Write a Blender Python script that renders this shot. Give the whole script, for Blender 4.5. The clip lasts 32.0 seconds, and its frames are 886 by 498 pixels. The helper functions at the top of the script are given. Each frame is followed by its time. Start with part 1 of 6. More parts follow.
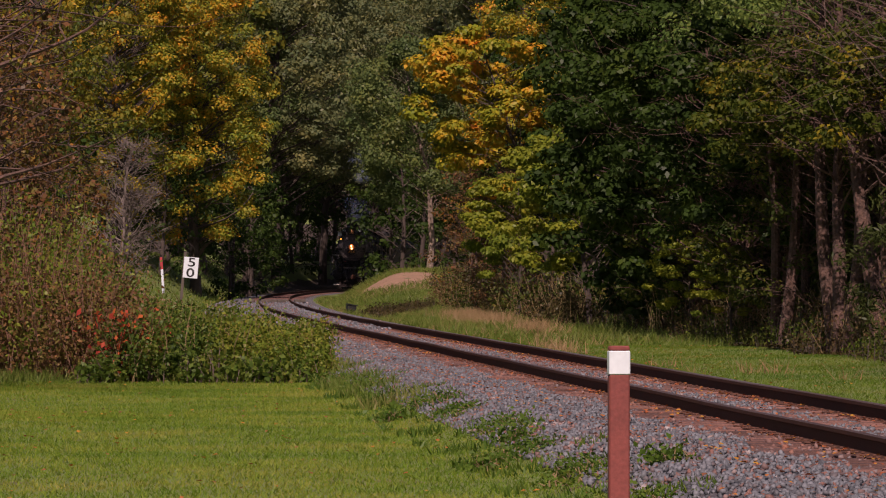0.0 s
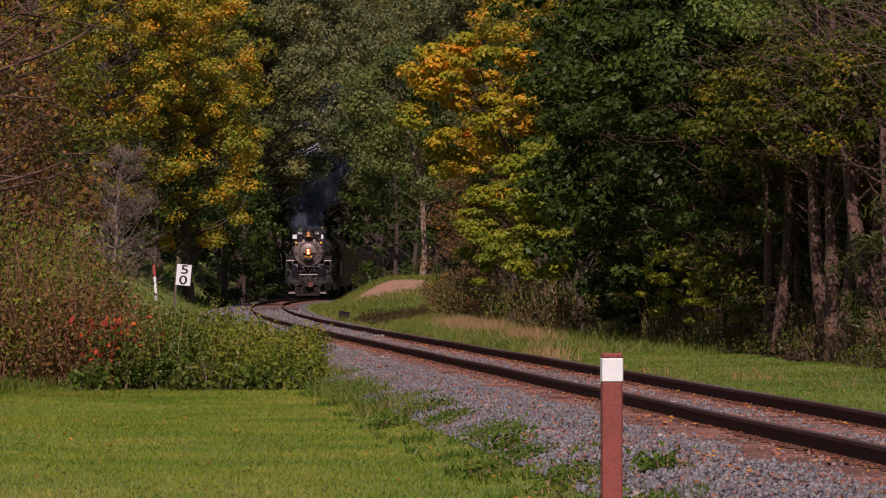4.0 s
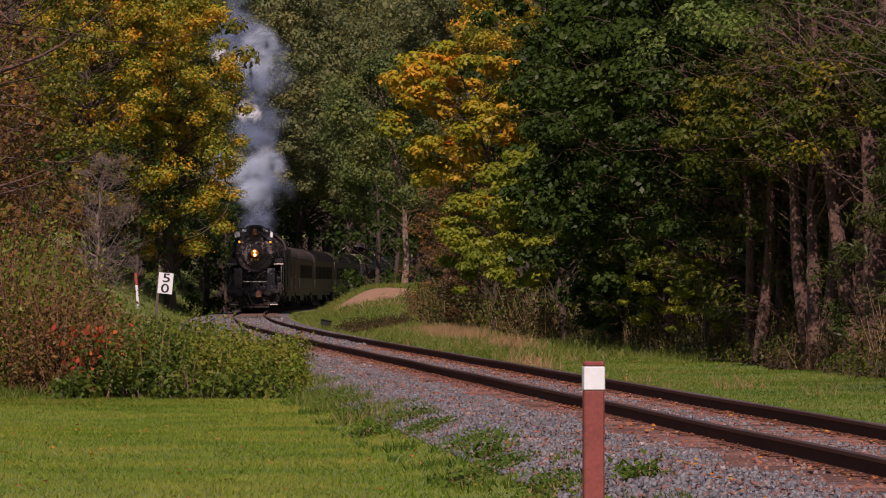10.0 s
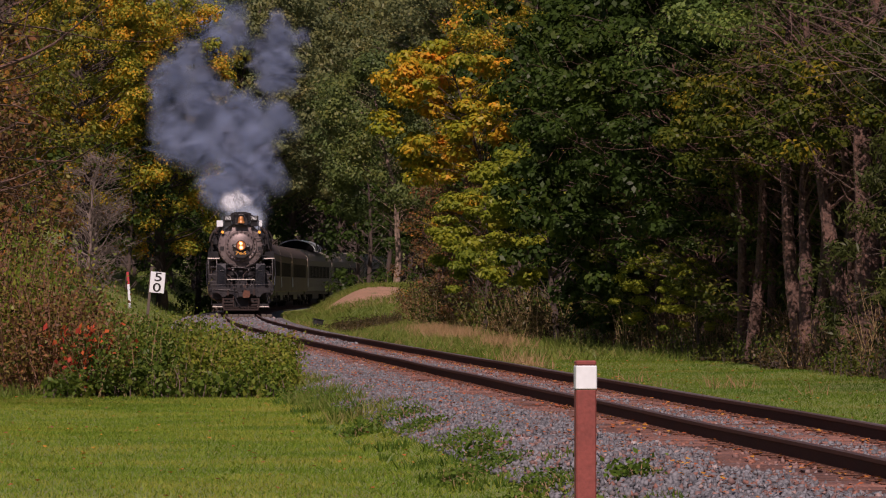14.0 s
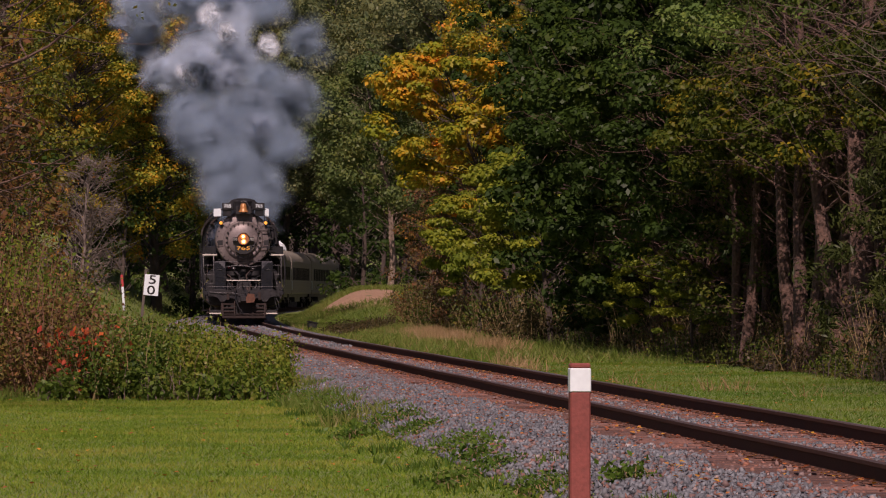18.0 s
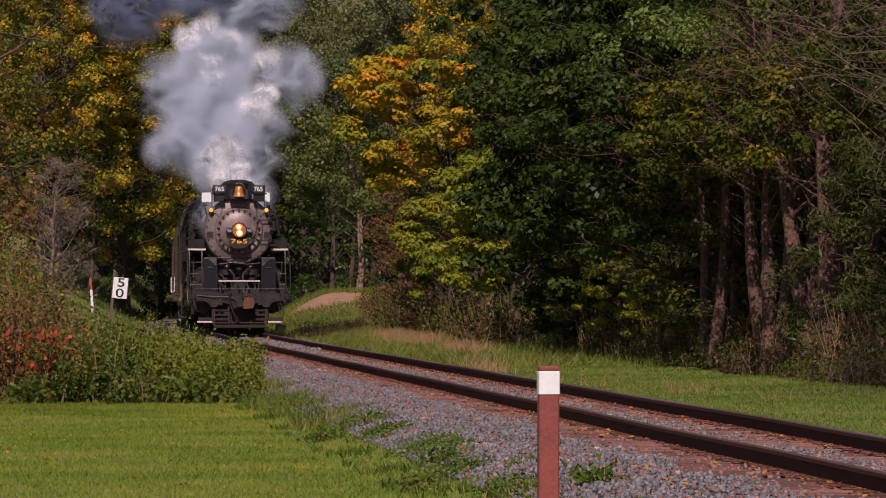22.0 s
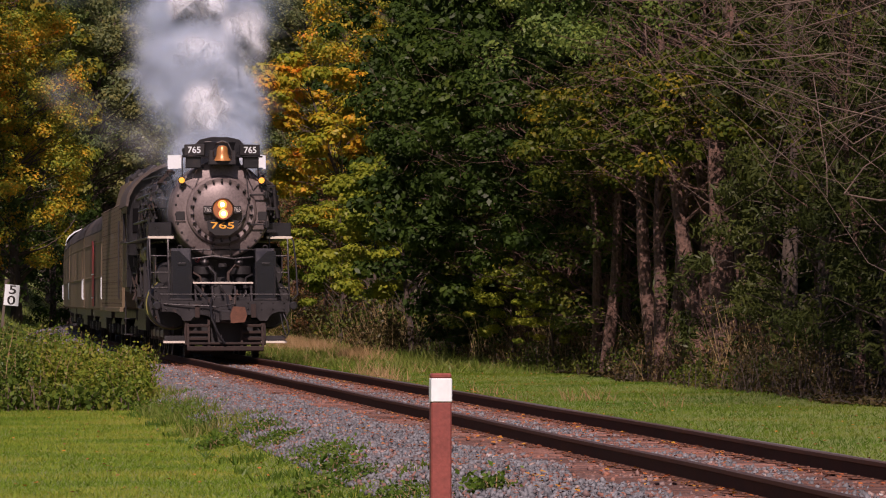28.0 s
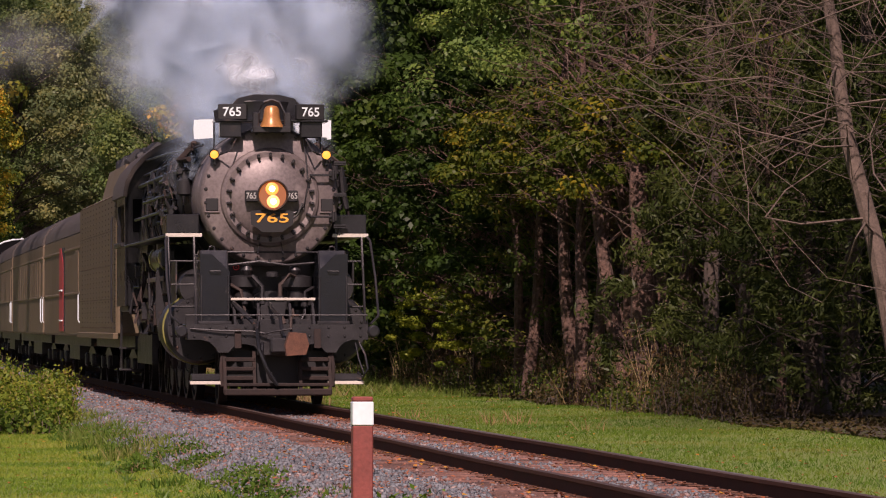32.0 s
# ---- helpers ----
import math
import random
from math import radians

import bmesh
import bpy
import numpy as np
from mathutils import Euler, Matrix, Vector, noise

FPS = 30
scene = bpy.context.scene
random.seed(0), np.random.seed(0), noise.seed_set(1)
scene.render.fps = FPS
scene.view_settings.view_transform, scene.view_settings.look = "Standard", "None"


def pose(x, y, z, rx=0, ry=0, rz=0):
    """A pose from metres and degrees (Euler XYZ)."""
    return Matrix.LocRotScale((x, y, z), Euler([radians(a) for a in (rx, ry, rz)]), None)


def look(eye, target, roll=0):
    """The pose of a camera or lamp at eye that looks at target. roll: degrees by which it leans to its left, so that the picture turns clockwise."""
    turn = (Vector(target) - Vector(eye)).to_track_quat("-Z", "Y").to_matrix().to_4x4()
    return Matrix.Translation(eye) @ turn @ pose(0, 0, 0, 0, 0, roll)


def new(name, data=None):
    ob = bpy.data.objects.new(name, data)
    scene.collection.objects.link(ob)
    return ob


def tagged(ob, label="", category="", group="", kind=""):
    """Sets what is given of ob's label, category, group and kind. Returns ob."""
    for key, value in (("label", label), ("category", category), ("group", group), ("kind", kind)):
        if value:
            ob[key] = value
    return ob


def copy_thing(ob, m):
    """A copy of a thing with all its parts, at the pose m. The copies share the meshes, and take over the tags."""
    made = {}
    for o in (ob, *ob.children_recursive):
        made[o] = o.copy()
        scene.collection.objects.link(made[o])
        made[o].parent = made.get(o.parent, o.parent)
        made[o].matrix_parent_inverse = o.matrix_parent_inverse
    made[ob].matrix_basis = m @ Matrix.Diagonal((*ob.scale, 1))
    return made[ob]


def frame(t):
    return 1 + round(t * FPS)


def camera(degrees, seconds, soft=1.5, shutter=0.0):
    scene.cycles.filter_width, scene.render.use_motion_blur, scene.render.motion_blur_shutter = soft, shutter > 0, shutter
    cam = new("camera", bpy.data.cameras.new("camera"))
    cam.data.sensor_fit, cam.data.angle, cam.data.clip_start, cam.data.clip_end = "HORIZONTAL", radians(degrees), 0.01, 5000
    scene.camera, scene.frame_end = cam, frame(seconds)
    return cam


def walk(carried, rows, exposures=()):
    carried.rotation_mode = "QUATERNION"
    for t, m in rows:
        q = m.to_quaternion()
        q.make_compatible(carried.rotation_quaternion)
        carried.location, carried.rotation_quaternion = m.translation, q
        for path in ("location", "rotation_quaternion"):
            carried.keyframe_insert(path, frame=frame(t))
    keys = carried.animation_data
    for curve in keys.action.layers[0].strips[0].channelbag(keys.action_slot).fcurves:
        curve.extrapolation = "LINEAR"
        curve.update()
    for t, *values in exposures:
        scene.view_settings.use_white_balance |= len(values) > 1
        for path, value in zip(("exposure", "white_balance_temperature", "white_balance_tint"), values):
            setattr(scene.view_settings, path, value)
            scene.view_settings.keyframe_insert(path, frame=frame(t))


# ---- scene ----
# ---------------------------------------------------------------- camera: on a tripod beside a single-track line, panning
cam = camera(10.79, 32.0, soft=1.1)
EYE = (0.0, 0.0, 1.28)
PITCH0 = 0.290
PAN = [(0, 0.000, -0.000), (1, 0.001, 0.005), (2, 0.009, 0.021), (2.5, 0.019, 0.041), (3, 0.023, 0.055), (3.5, 0.052, 0.074), (5.5, 0.170, 0.126), (6,
       0.192, 0.145), (6.5, 0.223, 0.158), (7, 0.258, 0.167), (7.5, 0.287, 0.174), (8, 0.291, 0.179), (9, 0.299, 0.190), (10, 0.308, 0.191), (11,
       0.328, 0.196), (11.5, 0.392, 0.190), (12, 0.404, 0.190), (13, 0.404, 0.180), (14, 0.407, 0.180), (14.5, 0.424, 0.184), (16.5, 0.461, 0.189),
       (17, 0.468, 0.190), (17.5, 0.470, 0.201), (18, 0.478, 0.212), (18.5, 0.521, 0.201), (19, 0.559, 0.214), (19.5, 0.581, 0.244), (20, 0.625,
       0.265), (20.5, 0.664, 0.263), (21, 0.680, 0.272), (21.5, 0.789, 0.267), (22, 0.859, 0.248), (22.5, 0.989, 0.246), (23, 1.100, 0.303), (23.5,
       1.306, 0.298), (24, 1.601, 0.300), (24.5, 1.733, 0.302), (25, 1.782, 0.301), (25.5, 1.847, 0.301), (27.5, 2.118, 0.312), (28, 2.175, 0.336),
       (28.5, 2.255, 0.391), (29, 2.329, 0.436), (29.5, 2.446, 0.484), (30, 2.509, 0.557), (30.5, 2.674, 0.580), (31, 2.854, 0.569), (31.5, 2.949,
       0.581), (32, 3.132, 0.621)]
walk(cam, [(t, pose(*EYE, 90 + PITCH0 + p, 0, -a)) for t, a, p in PAN], exposures=[(0, -.12, 6850, 42), (13, -.13, 6850, 42), (17, -.22, 6850, 42), (20, -.15, 6850, 42), (24, -.1, 6850, 42), (32, .2, 6880, 42)])

# ---------------------------------------------------------------- light: autumn afternoon sun from behind the camera
SUN_AZ, SUN_EL = -7.0, 44.0      # degrees to the right of straight behind the camera; height
world = bpy.data.worlds.new("sky")
scene.world = world
world.use_nodes = True
wn = world.node_tree
sky = wn.nodes.new("ShaderNodeTexSky")
sky.sky_type, sky.sun_disc = "NISHITA", False
sky.sun_elevation, sky.sun_rotation = radians(SUN_EL), radians(180 - SUN_AZ)
wn.links.new(sky.outputs[0], wn.nodes["Background"].inputs[0])
wn.nodes["Background"].inputs[1].default_value = 0.05
sun = new("sun", bpy.data.lights.new("sun", "SUN"))
sun.data.energy, sun.data.angle, sun.data.color = 4.6, radians(0.5), (1.0, 0.9, 0.76)
_a, _e = radians(SUN_AZ), radians(SUN_EL)
sun.matrix_world = look((0, 0, 60), (-math.sin(_a) * math.cos(_e) * 10, math.cos(_a) * math.cos(_e) * 10, 60 - math.sin(_e) * 10))
scene.cycles.transparent_max_bounces = 64


# ---------------------------------------------------------------- materials
def mat(name, color, rough=0.7, metal=0.0, vary=0.25, scale=6.0, fine=60.0, bump=0.0, second=None, spot=None, rand=0.0, coat=0.0, spec=0.5):
    """A worn surface: base colour mixed with a second one by coarse and fine noise, with relief."""
    m = bpy.data.materials.new(name)
    m.use_nodes = True
    n, l = m.node_tree.nodes, m.node_tree.links
    b = n["Principled BSDF"]
    b.inputs["Metallic"].default_value = metal
    b.inputs["Coat Weight"].default_value = coat
    b.inputs["Specular IOR Level"].default_value = spec
    tc = n.new("ShaderNodeTexCoord")
    n1, n2 = n.new("ShaderNodeTexNoise"), n.new("ShaderNodeTexNoise")
    n1.inputs["Scale"].default_value, n2.inputs["Scale"].default_value = scale, fine
    n1.inputs["Detail"].default_value, n2.inputs["Detail"].default_value = 4, 3
    for q in (n1, n2):
        l.new(tc.outputs["Object"], q.inputs["Vector"])
    c2 = second or tuple(max(0.0, v * (1 - vary)) for v in color)
    ramp = n.new("ShaderNodeValToRGB")
    ramp.color_ramp.elements[0].position, ramp.color_ramp.elements[1].position = 0.36, 0.66
    ramp.color_ramp.elements[0].color, ramp.color_ramp.elements[1].color = (*c2, 1), (*color, 1)
    add = n.new("ShaderNodeMath")
    add.operation = "MULTIPLY_ADD"
    l.new(n2.outputs[0], add.inputs[0])
    add.inputs[1].default_value = 0.5
    mul = n.new("ShaderNodeMath")
    mul.operation = "MULTIPLY"
    mul.inputs[1].default_value = 0.5
    l.new(n1.outputs[0], mul.inputs[0])
    l.new(mul.outputs[0], add.inputs[2])
    l.new(add.outputs[0], ramp.inputs[0])
    out = ramp.outputs[0]
    if spot:
        n3 = n.new("ShaderNodeTexNoise")
        n3.inputs["Scale"].default_value, n3.inputs["Detail"].default_value = spot[1], 5
        l.new(tc.outputs["Object"], n3.inputs["Vector"])
        r3 = n.new("ShaderNodeValToRGB")
        r3.color_ramp.elements[0].position, r3.color_ramp.elements[1].position = spot[2], spot[2] + 0.08
        l.new(n3.outputs[0], r3.inputs[0])
        mx = n.new("ShaderNodeMix")
        mx.data_type = "RGBA"
        l.new(r3.outputs[0], mx.inputs[0])
        l.new(out, mx.inputs[6])
        mx.inputs[7].default_value = (*spot[0], 1)
        out = mx.outputs[2]
    if rand:
        oi, hs = n.new("ShaderNodeObjectInfo"), n.new("ShaderNodeHueSaturation")
        mr = n.new("ShaderNodeMapRange")
        mr.inputs[3].default_value, mr.inputs[4].default_value = 1 - rand, 1 + rand
        l.new(oi.outputs["Random"], mr.inputs[0])
        l.new(mr.outputs[0], hs.inputs["Value"])
        l.new(out, hs.inputs["Color"])
        out = hs.outputs[0]
    l.new(out, b.inputs["Base Color"])
    rr = n.new("ShaderNodeMapRange")
    rr.inputs[3].default_value, rr.inputs[4].default_value = max(0.05, rough - 0.12), min(1, rough + 0.12)
    l.new(n1.outputs[0], rr.inputs[0])
    l.new(rr.outputs[0], b.inputs["Roughness"])
    if bump:
        bp = n.new("ShaderNodeBump")
        bp.inputs["Strength"].default_value, bp.inputs["Distance"].default_value = 0.6, bump
        l.new(n2.outputs[0], bp.inputs["Height"])
        l.new(bp.outputs[0], b.inputs["Normal"])
    return m


def leaf_mat(name, colors, patch=0.35, through_light=0.35, single=0.42):
    """Leaves: each takes its own colour from the list; coarse noise shifts whole boughs along the list."""
    m = bpy.data.materials.new(name)
    m.use_nodes = True
    n, l = m.node_tree.nodes, m.node_tree.links
    n.remove(n["Principled BSDF"])
    geo, tc, nz = n.new("ShaderNodeNewGeometry"), n.new("ShaderNodeTexCoord"), n.new("ShaderNodeTexNoise")
    oi = n.new("ShaderNodeObjectInfo")
    off = n.new("ShaderNodeVectorMath")
    off.operation = "MULTIPLY_ADD"
    off.inputs[1].default_value = (40, 40, 40)
    l.new(oi.outputs["Random"], off.inputs[0])
    l.new(tc.outputs["Object"], off.inputs[2])
    l.new(off.outputs[0], nz.inputs["Vector"])
    nz.inputs["Scale"].default_value, nz.inputs["Detail"].default_value = patch, 3
    mr = n.new("ShaderNodeMapRange")
    mr.inputs[1].default_value, mr.inputs[2].default_value = 0.32, 0.68
    l.new(nz.outputs[0], mr.inputs[0])
    mx = n.new("ShaderNodeMix")
    mx.inputs[0].default_value = single
    l.new(mr.outputs[0], mx.inputs[2])
    l.new(geo.outputs["Random Per Island"], mx.inputs[3])
    ramp = n.new("ShaderNodeValToRGB")
    ramp.color_ramp.interpolation = "LINEAR"
    els = ramp.color_ramp.elements
    while len(els) < len(colors):
        els.new(0.5)
    for i, c in enumerate(colors):
        els[i].position = i / max(1, len(colors) - 1)
        els[i].color = (*c, 1)
    l.new(mx.outputs[0], ramp.inputs[0])
    d, tr, ms = n.new("ShaderNodeBsdfDiffuse"), n.new("ShaderNodeBsdfTranslucent"), n.new("ShaderNodeMixShader")
    gl, ms2 = n.new("ShaderNodeBsdfGlossy"), n.new("ShaderNodeMixShader")
    gl.inputs["Roughness"].default_value = 0.45
    gl.inputs["Color"].default_value = (0.5, 0.5, 0.5, 1)
    for q in (d, tr):
        l.new(ramp.outputs[0], q.inputs["Color"])
    ms.inputs[0].default_value = through_light
    l.new(d.outputs[0], ms.inputs[1])
    l.new(tr.outputs[0], ms.inputs[2])
    ms2.inputs[0].default_value = 0.02
    l.new(ms.outputs[0], ms2.inputs[1])
    l.new(gl.outputs[0], ms2.inputs[2])
    l.new(ms2.outputs[0], n["Material Output"].inputs["Surface"])
    return m


def glow(name, color, strength):
    m = bpy.data.materials.new(name)
    m.use_nodes = True
    b = m.node_tree.nodes["Principled BSDF"]
    b.inputs["Base Color"].default_value = (0.02, 0.02, 0.02, 1)
    b.inputs["Emission Color"].default_value = (*color, 1)
    b.inputs["Emission Strength"].default_value = strength
    return m


def smoke_mat(name, color, dense, noise_scale=1.6):
    """A soft flake of smoke: thins out from its middle to its rim, broken by noise."""
    m = bpy.data.materials.new(name)
    m.use_nodes = True
    n, l = m.node_tree.nodes, m.node_tree.links
    n.remove(n["Principled BSDF"])
    uv, tc, nz = n.new("ShaderNodeUVMap"), n.new("ShaderNodeTexCoord"), n.new("ShaderNodeTexNoise")
    ln = n.new("ShaderNodeVectorMath")
    ln.operation = "LENGTH"
    l.new(uv.outputs[0], ln.inputs[0])
    nz.inputs["Scale"].default_value, nz.inputs["Detail"].default_value = noise_scale, 5
    l.new(tc.outputs["Object"], nz.inputs["Vector"])
    ma = n.new("ShaderNodeMath")
    ma.operation = "MULTIPLY_ADD"
    ma.inputs[1].default_value = 0.95
    l.new(nz.outputs[0], ma.inputs[0])
    l.new(ln.outputs["Value"], ma.inputs[2])
    mr = n.new("ShaderNodeMapRange")
    mr.interpolation_type = "SMOOTHSTEP"
    mr.inputs[1].default_value, mr.inputs[2].default_value = 1.46, 0.45
    mr.inputs[3].default_value, mr.inputs[4].default_value = 0.0, dense
    l.new(ma.outputs[0], mr.inputs[0])
    d, tl, tp = n.new("ShaderNodeBsdfDiffuse"), n.new("ShaderNodeBsdfTranslucent"), n.new("ShaderNodeBsdfTransparent")
    d.inputs["Color"].default_value = tl.inputs["Color"].default_value = (*color, 1)
    # droplets scatter evenly: the normal leans to the light and follows the round of the puff only softly
    vt, nz_, ad = n.new("ShaderNodeVectorTransform"), n.new("ShaderNodeVectorMath"), n.new("ShaderNodeVectorMath")
    nz_.operation, ad.operation = "NORMALIZE", "MULTIPLY_ADD"
    vt.vector_type, vt.convert_from, vt.convert_to = "NORMAL", "OBJECT", "WORLD"
    l.new(tc.outputs["Object"], nz_.inputs[0])
    l.new(nz_.outputs[0], vt.inputs[0])
    l.new(vt.outputs[0], ad.inputs[0])
    ad.inputs[1].default_value = (0.5, 0.5, 0.5)
    ad.inputs[2].default_value = (math.sin(_a) * math.cos(_e), -math.cos(_a) * math.cos(_e), math.sin(_e))
    l.new(ad.outputs[0], d.inputs["Normal"])
    m1, m2 = n.new("ShaderNodeMixShader"), n.new("ShaderNodeMixShader")
    m1.inputs[0].default_value = 0.3
    l.new(d.outputs[0], m1.inputs[1])
    l.new(tl.outputs[0], m1.inputs[2])
    l.new(mr.outputs[0], m2.inputs[0])
    l.new(tp.outputs[0], m2.inputs[1])
    l.new(m1.outputs[0], m2.inputs[2])
    l.new(m2.outputs[0], n["Material Output"].inputs["Surface"])
    return m


M_ground = mat("lawn_earth", (0.12, 0.18, 0.035), 0.95, 0, 0.4, 0.3, 9, 0.02, second=(0.14, 0.185, 0.04), spot=((0.13, 0.09, 0.05), 0.9, 0.63))
M_bed = mat("gravel_bed", (0.15, 0.15, 0.158), 0.95, 0, 0.5, 1.6, 18, 0.05, second=(0.07, 0.066, 0.068), spot=((0.3, 0.3, 0.3), 14, 0.62))
M_rustbed = mat("rusty_gravel", (0.18, 0.085, 0.06), 0.95, 0, 0.5, 1.5, 26, 0.05, second=(0.085, 0.055, 0.048), spot=((0.15, 0.14, 0.14), 5, 0.58))
M_dirt = mat("bare_dirt", (0.42, 0.25, 0.16), 0.95, 0, 0.35, 1.5, 18, 0.05, second=(0.24, 0.15, 0.09), spot=((0.13, 0.14, 0.05), 1.6, 0.6))
M_litter = mat("leaf_litter", (0.06, 0.04, 0.025), 0.95, 0, 0.5, 0.8, 9, 0.05, second=(0.03, 0.024, 0.015))
M_redbark = mat("shaggy_bark", (0.155, 0.088, 0.064), 0.95, 0, 0.5, 2.2, 15, 0.12, second=(0.05, 0.033, 0.027))
M_tie = mat("tie_wood", (0.2, 0.1, 0.075), 0.9, 0, 0.5, 5, 45, 0.01, rand=0.5, second=(0.09, 0.046, 0.036))
M_rail = mat("rusty_rail", (0.085, 0.04, 0.026), 0.85, 0, 0.4, 3, 50, 0.002, spec=.15)
M_railtop = mat("rail_tread", (0.1, 0.06, 0.045), 0.55, 0.2, 0.3, 4, 50)
M_rust = mat("rust", (0.15, 0.065, 0.04), 0.9, 0, 0.5, 12, 70, 0.004)
M_rustdark = mat("dark_rust", (0.042, 0.028, 0.024), 0.8, 0, 0.5, 6, 50, 0.004, second=(0.022, 0.018, 0.017), spec=.2)
M_black = mat("loco_black", (0.019, 0.0195, 0.022), 0.3, 0, 0.45, 2.5, 30, 0.003, second=(0.009, 0.0092, 0.0105), spot=((0.05, 0.038, 0.033), 3.5, 0.62), spec=.5)
M_frame = mat("loco_frame", (0.029, 0.028, 0.03), 0.4, 0, 0.5, 4, 40, 0.006, second=(0.014, 0.0138, 0.015), spot=((0.1, 0.058, 0.042), 5, 0.64), spec=.45)
M_graphite = mat("graphite", (0.22, 0.185, 0.178), 0.45, 0.3, 0.35, 1.6, 22, 0.003, second=(0.12, 0.1, 0.098), spot=((0.26, 0.22, 0.21), 2.2, 0.58), spec=.4)
M_pipe = mat("dusty_pipe", (0.07, 0.052, 0.046), 0.7, 0, 0.4, 5, 40, 0.003, spec=.2)
M_bluebox = mat("blue_black_enamel", (0.007, 0.009, 0.014), 0.22, 0, 0.3, 3, 40, 0.002, spec=.6, spot=((0.04, 0.036, 0.034), 2.5, 0.66))
M_olive = mat("tender_olive", (0.165, 0.125, 0.078), 0.55, 0, 0.3, 1.2, 20, 0.002, second=(0.115, 0.09, 0.058), spec=.2)
M_rivet = mat("grimy_rivet", (0.06, 0.045, 0.032), 0.7, 0, 0.3, 3, 30, spec=.15)
M_coach = mat("coach_olive", (0.19, 0.142, 0.098), 0.5, 0, 0.25, 1.0, 20, 0.001, second=(0.135, 0.104, 0.07), spec=.15)
M_stepwhite = mat("worn_white", (0.62, 0.58, 0.5), 0.6, 0, 0.2, 4, 30)
M_steel = mat("stainless", (0.33, 0.3, 0.25), 0.5, 0.1, 0.25, 1.5, 30, spec=.25)
M_roof = mat("coach_roof", (0.07, 0.056, 0.048), 0.7, 0, 0.3, 1.0, 20, 0.002)
M_yellow = mat("olive_yellow_trim", (0.2, 0.19, 0.045), 0.5, 0, 0.3, 5, 40)
M_white = mat("white_paint", (0.69, 0.78, 0.81), 0.6, 0, 0.12, 3, 30)
M_greypaint = mat("grey_white_paint", (0.4, 0.4, 0.38), 0.6, 0, 0.2, 6, 40)
M_red = mat("red_paint", (0.5, 0.045, 0.05), 0.55, 0, 0.3, 4, 40)
M_orange = mat("orange_paint", (0.85, 0.4, 0.05), 0.5, 0, 0.15, 8, 60)
M_brass = mat("brass", (0.5, 0.22, 0.07), 0.35, 0.25, 0.3, 4, 30)
M_iron = mat("wheel_iron", (0.035, 0.028, 0.026), 0.6, 0.2, 0.5, 6, 40, 0.003)
M_rod = mat("rod_steel", (0.2, 0.17, 0.15), 0.4, 0.7, 0.4, 6, 40)
M_glass = mat("dark_glass", (0.007, 0.007, 0.008), 0.5, 0, 0.2, 1, 10, spec=.02)
M_post = mat("post_red_brown", (0.26, 0.062, 0.05), 0.75, 0, 0.35, 6, 60, 0.003)
M_darkwood = mat("weathered_wood", (0.12, 0.1, 0.08), 0.9, 0, 0.4, 6, 50, 0.004)
M_bark = mat("bark", (0.085, 0.065, 0.05), 0.95, 0, 0.5, 3, 25, 0.03, second=(0.05, 0.038, 0.032))
M_palebark = mat("pale_bark", (0.36, 0.27, 0.2), 0.95, 0, 0.5, 2.2, 9, 0.05, second=(0.09, 0.068, 0.052))
M_twig = mat("dry_twig", (0.17, 0.125, 0.1), 0.95, 0, 0.4, 4, 30)
M_shrub = mat("shrub_bark", (0.21, 0.172, 0.145), 0.95, 0, 0.35, 4, 30)
M_weedstem = mat("weed_stem", (0.24, 0.12, 0.075), 0.9, 0, 0.4, 5, 40, second=(0.12, 0.075, 0.04))
M_tanstem = mat("dry_stem", (0.3, 0.21, 0.1), 0.9, 0, 0.4, 5, 40, second=(0.12, 0.1, 0.04))
M_bare = mat("bare_branch", (0.17, 0.125, 0.1), 0.95, 0, 0.5, 3, 30, 0.01)
M_paint_black = mat("black_paint", (0.012, 0.012, 0.013), 0.6, 0, 0.2, 6, 40)
G_lamp = glow("headlight_glow", (1.0, 0.24, 0.03), 2.6)
G_bulb = glow("headlight_bulb", (1.0, 0.72, 0.36), 6.0)
G_lamp2 = glow("headlight_white", (1.0, 0.36, 0.1), 2.6)
# the dish is no lamp: its glow stands in for light thrown back
G_dish = glow("headlight_dish_spill", (1.0, 0.3, 0.06), 0.35)
G_amber = glow("marker_amber", (1.0, 0.42, 0.04), 1.6)

GREEN, DGREEN, BGREEN = (0.075, 0.11, 0.022), (0.04, 0.07, 0.02), (0.1, 0.15, 0.025)
YEL, ORA, RUST, RED, BROWN = (0.36, 0.27, 0.025), (0.5, 0.19, 0.02), (0.24, 0.09, 0.03), (0.42, 0.05, 0.03), (0.15, 0.1, 0.045)
L_green = leaf_mat("leaves_green", [(0.07, 0.12, 0.045), (0.1, 0.155, 0.05), (0.14, 0.19, 0.05), (0.2, 0.21, 0.05)], through_light=0.4)
L_lime = leaf_mat("leaves_lime", [(0.09, 0.14, 0.018), (0.15, 0.21, 0.022), (0.25, 0.28, 0.026), (0.36, 0.33, 0.03)], patch=0.5, through_light=0.4)
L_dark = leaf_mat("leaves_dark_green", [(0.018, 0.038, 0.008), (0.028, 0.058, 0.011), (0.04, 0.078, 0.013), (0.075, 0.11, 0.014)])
L_turn = leaf_mat("leaves_turning", [(0.04, 0.075, 0.02), (0.075, 0.12, 0.022), (0.15, 0.17, 0.025), (0.26, 0.22, 0.025), (0.34, 0.18, 0.02)])
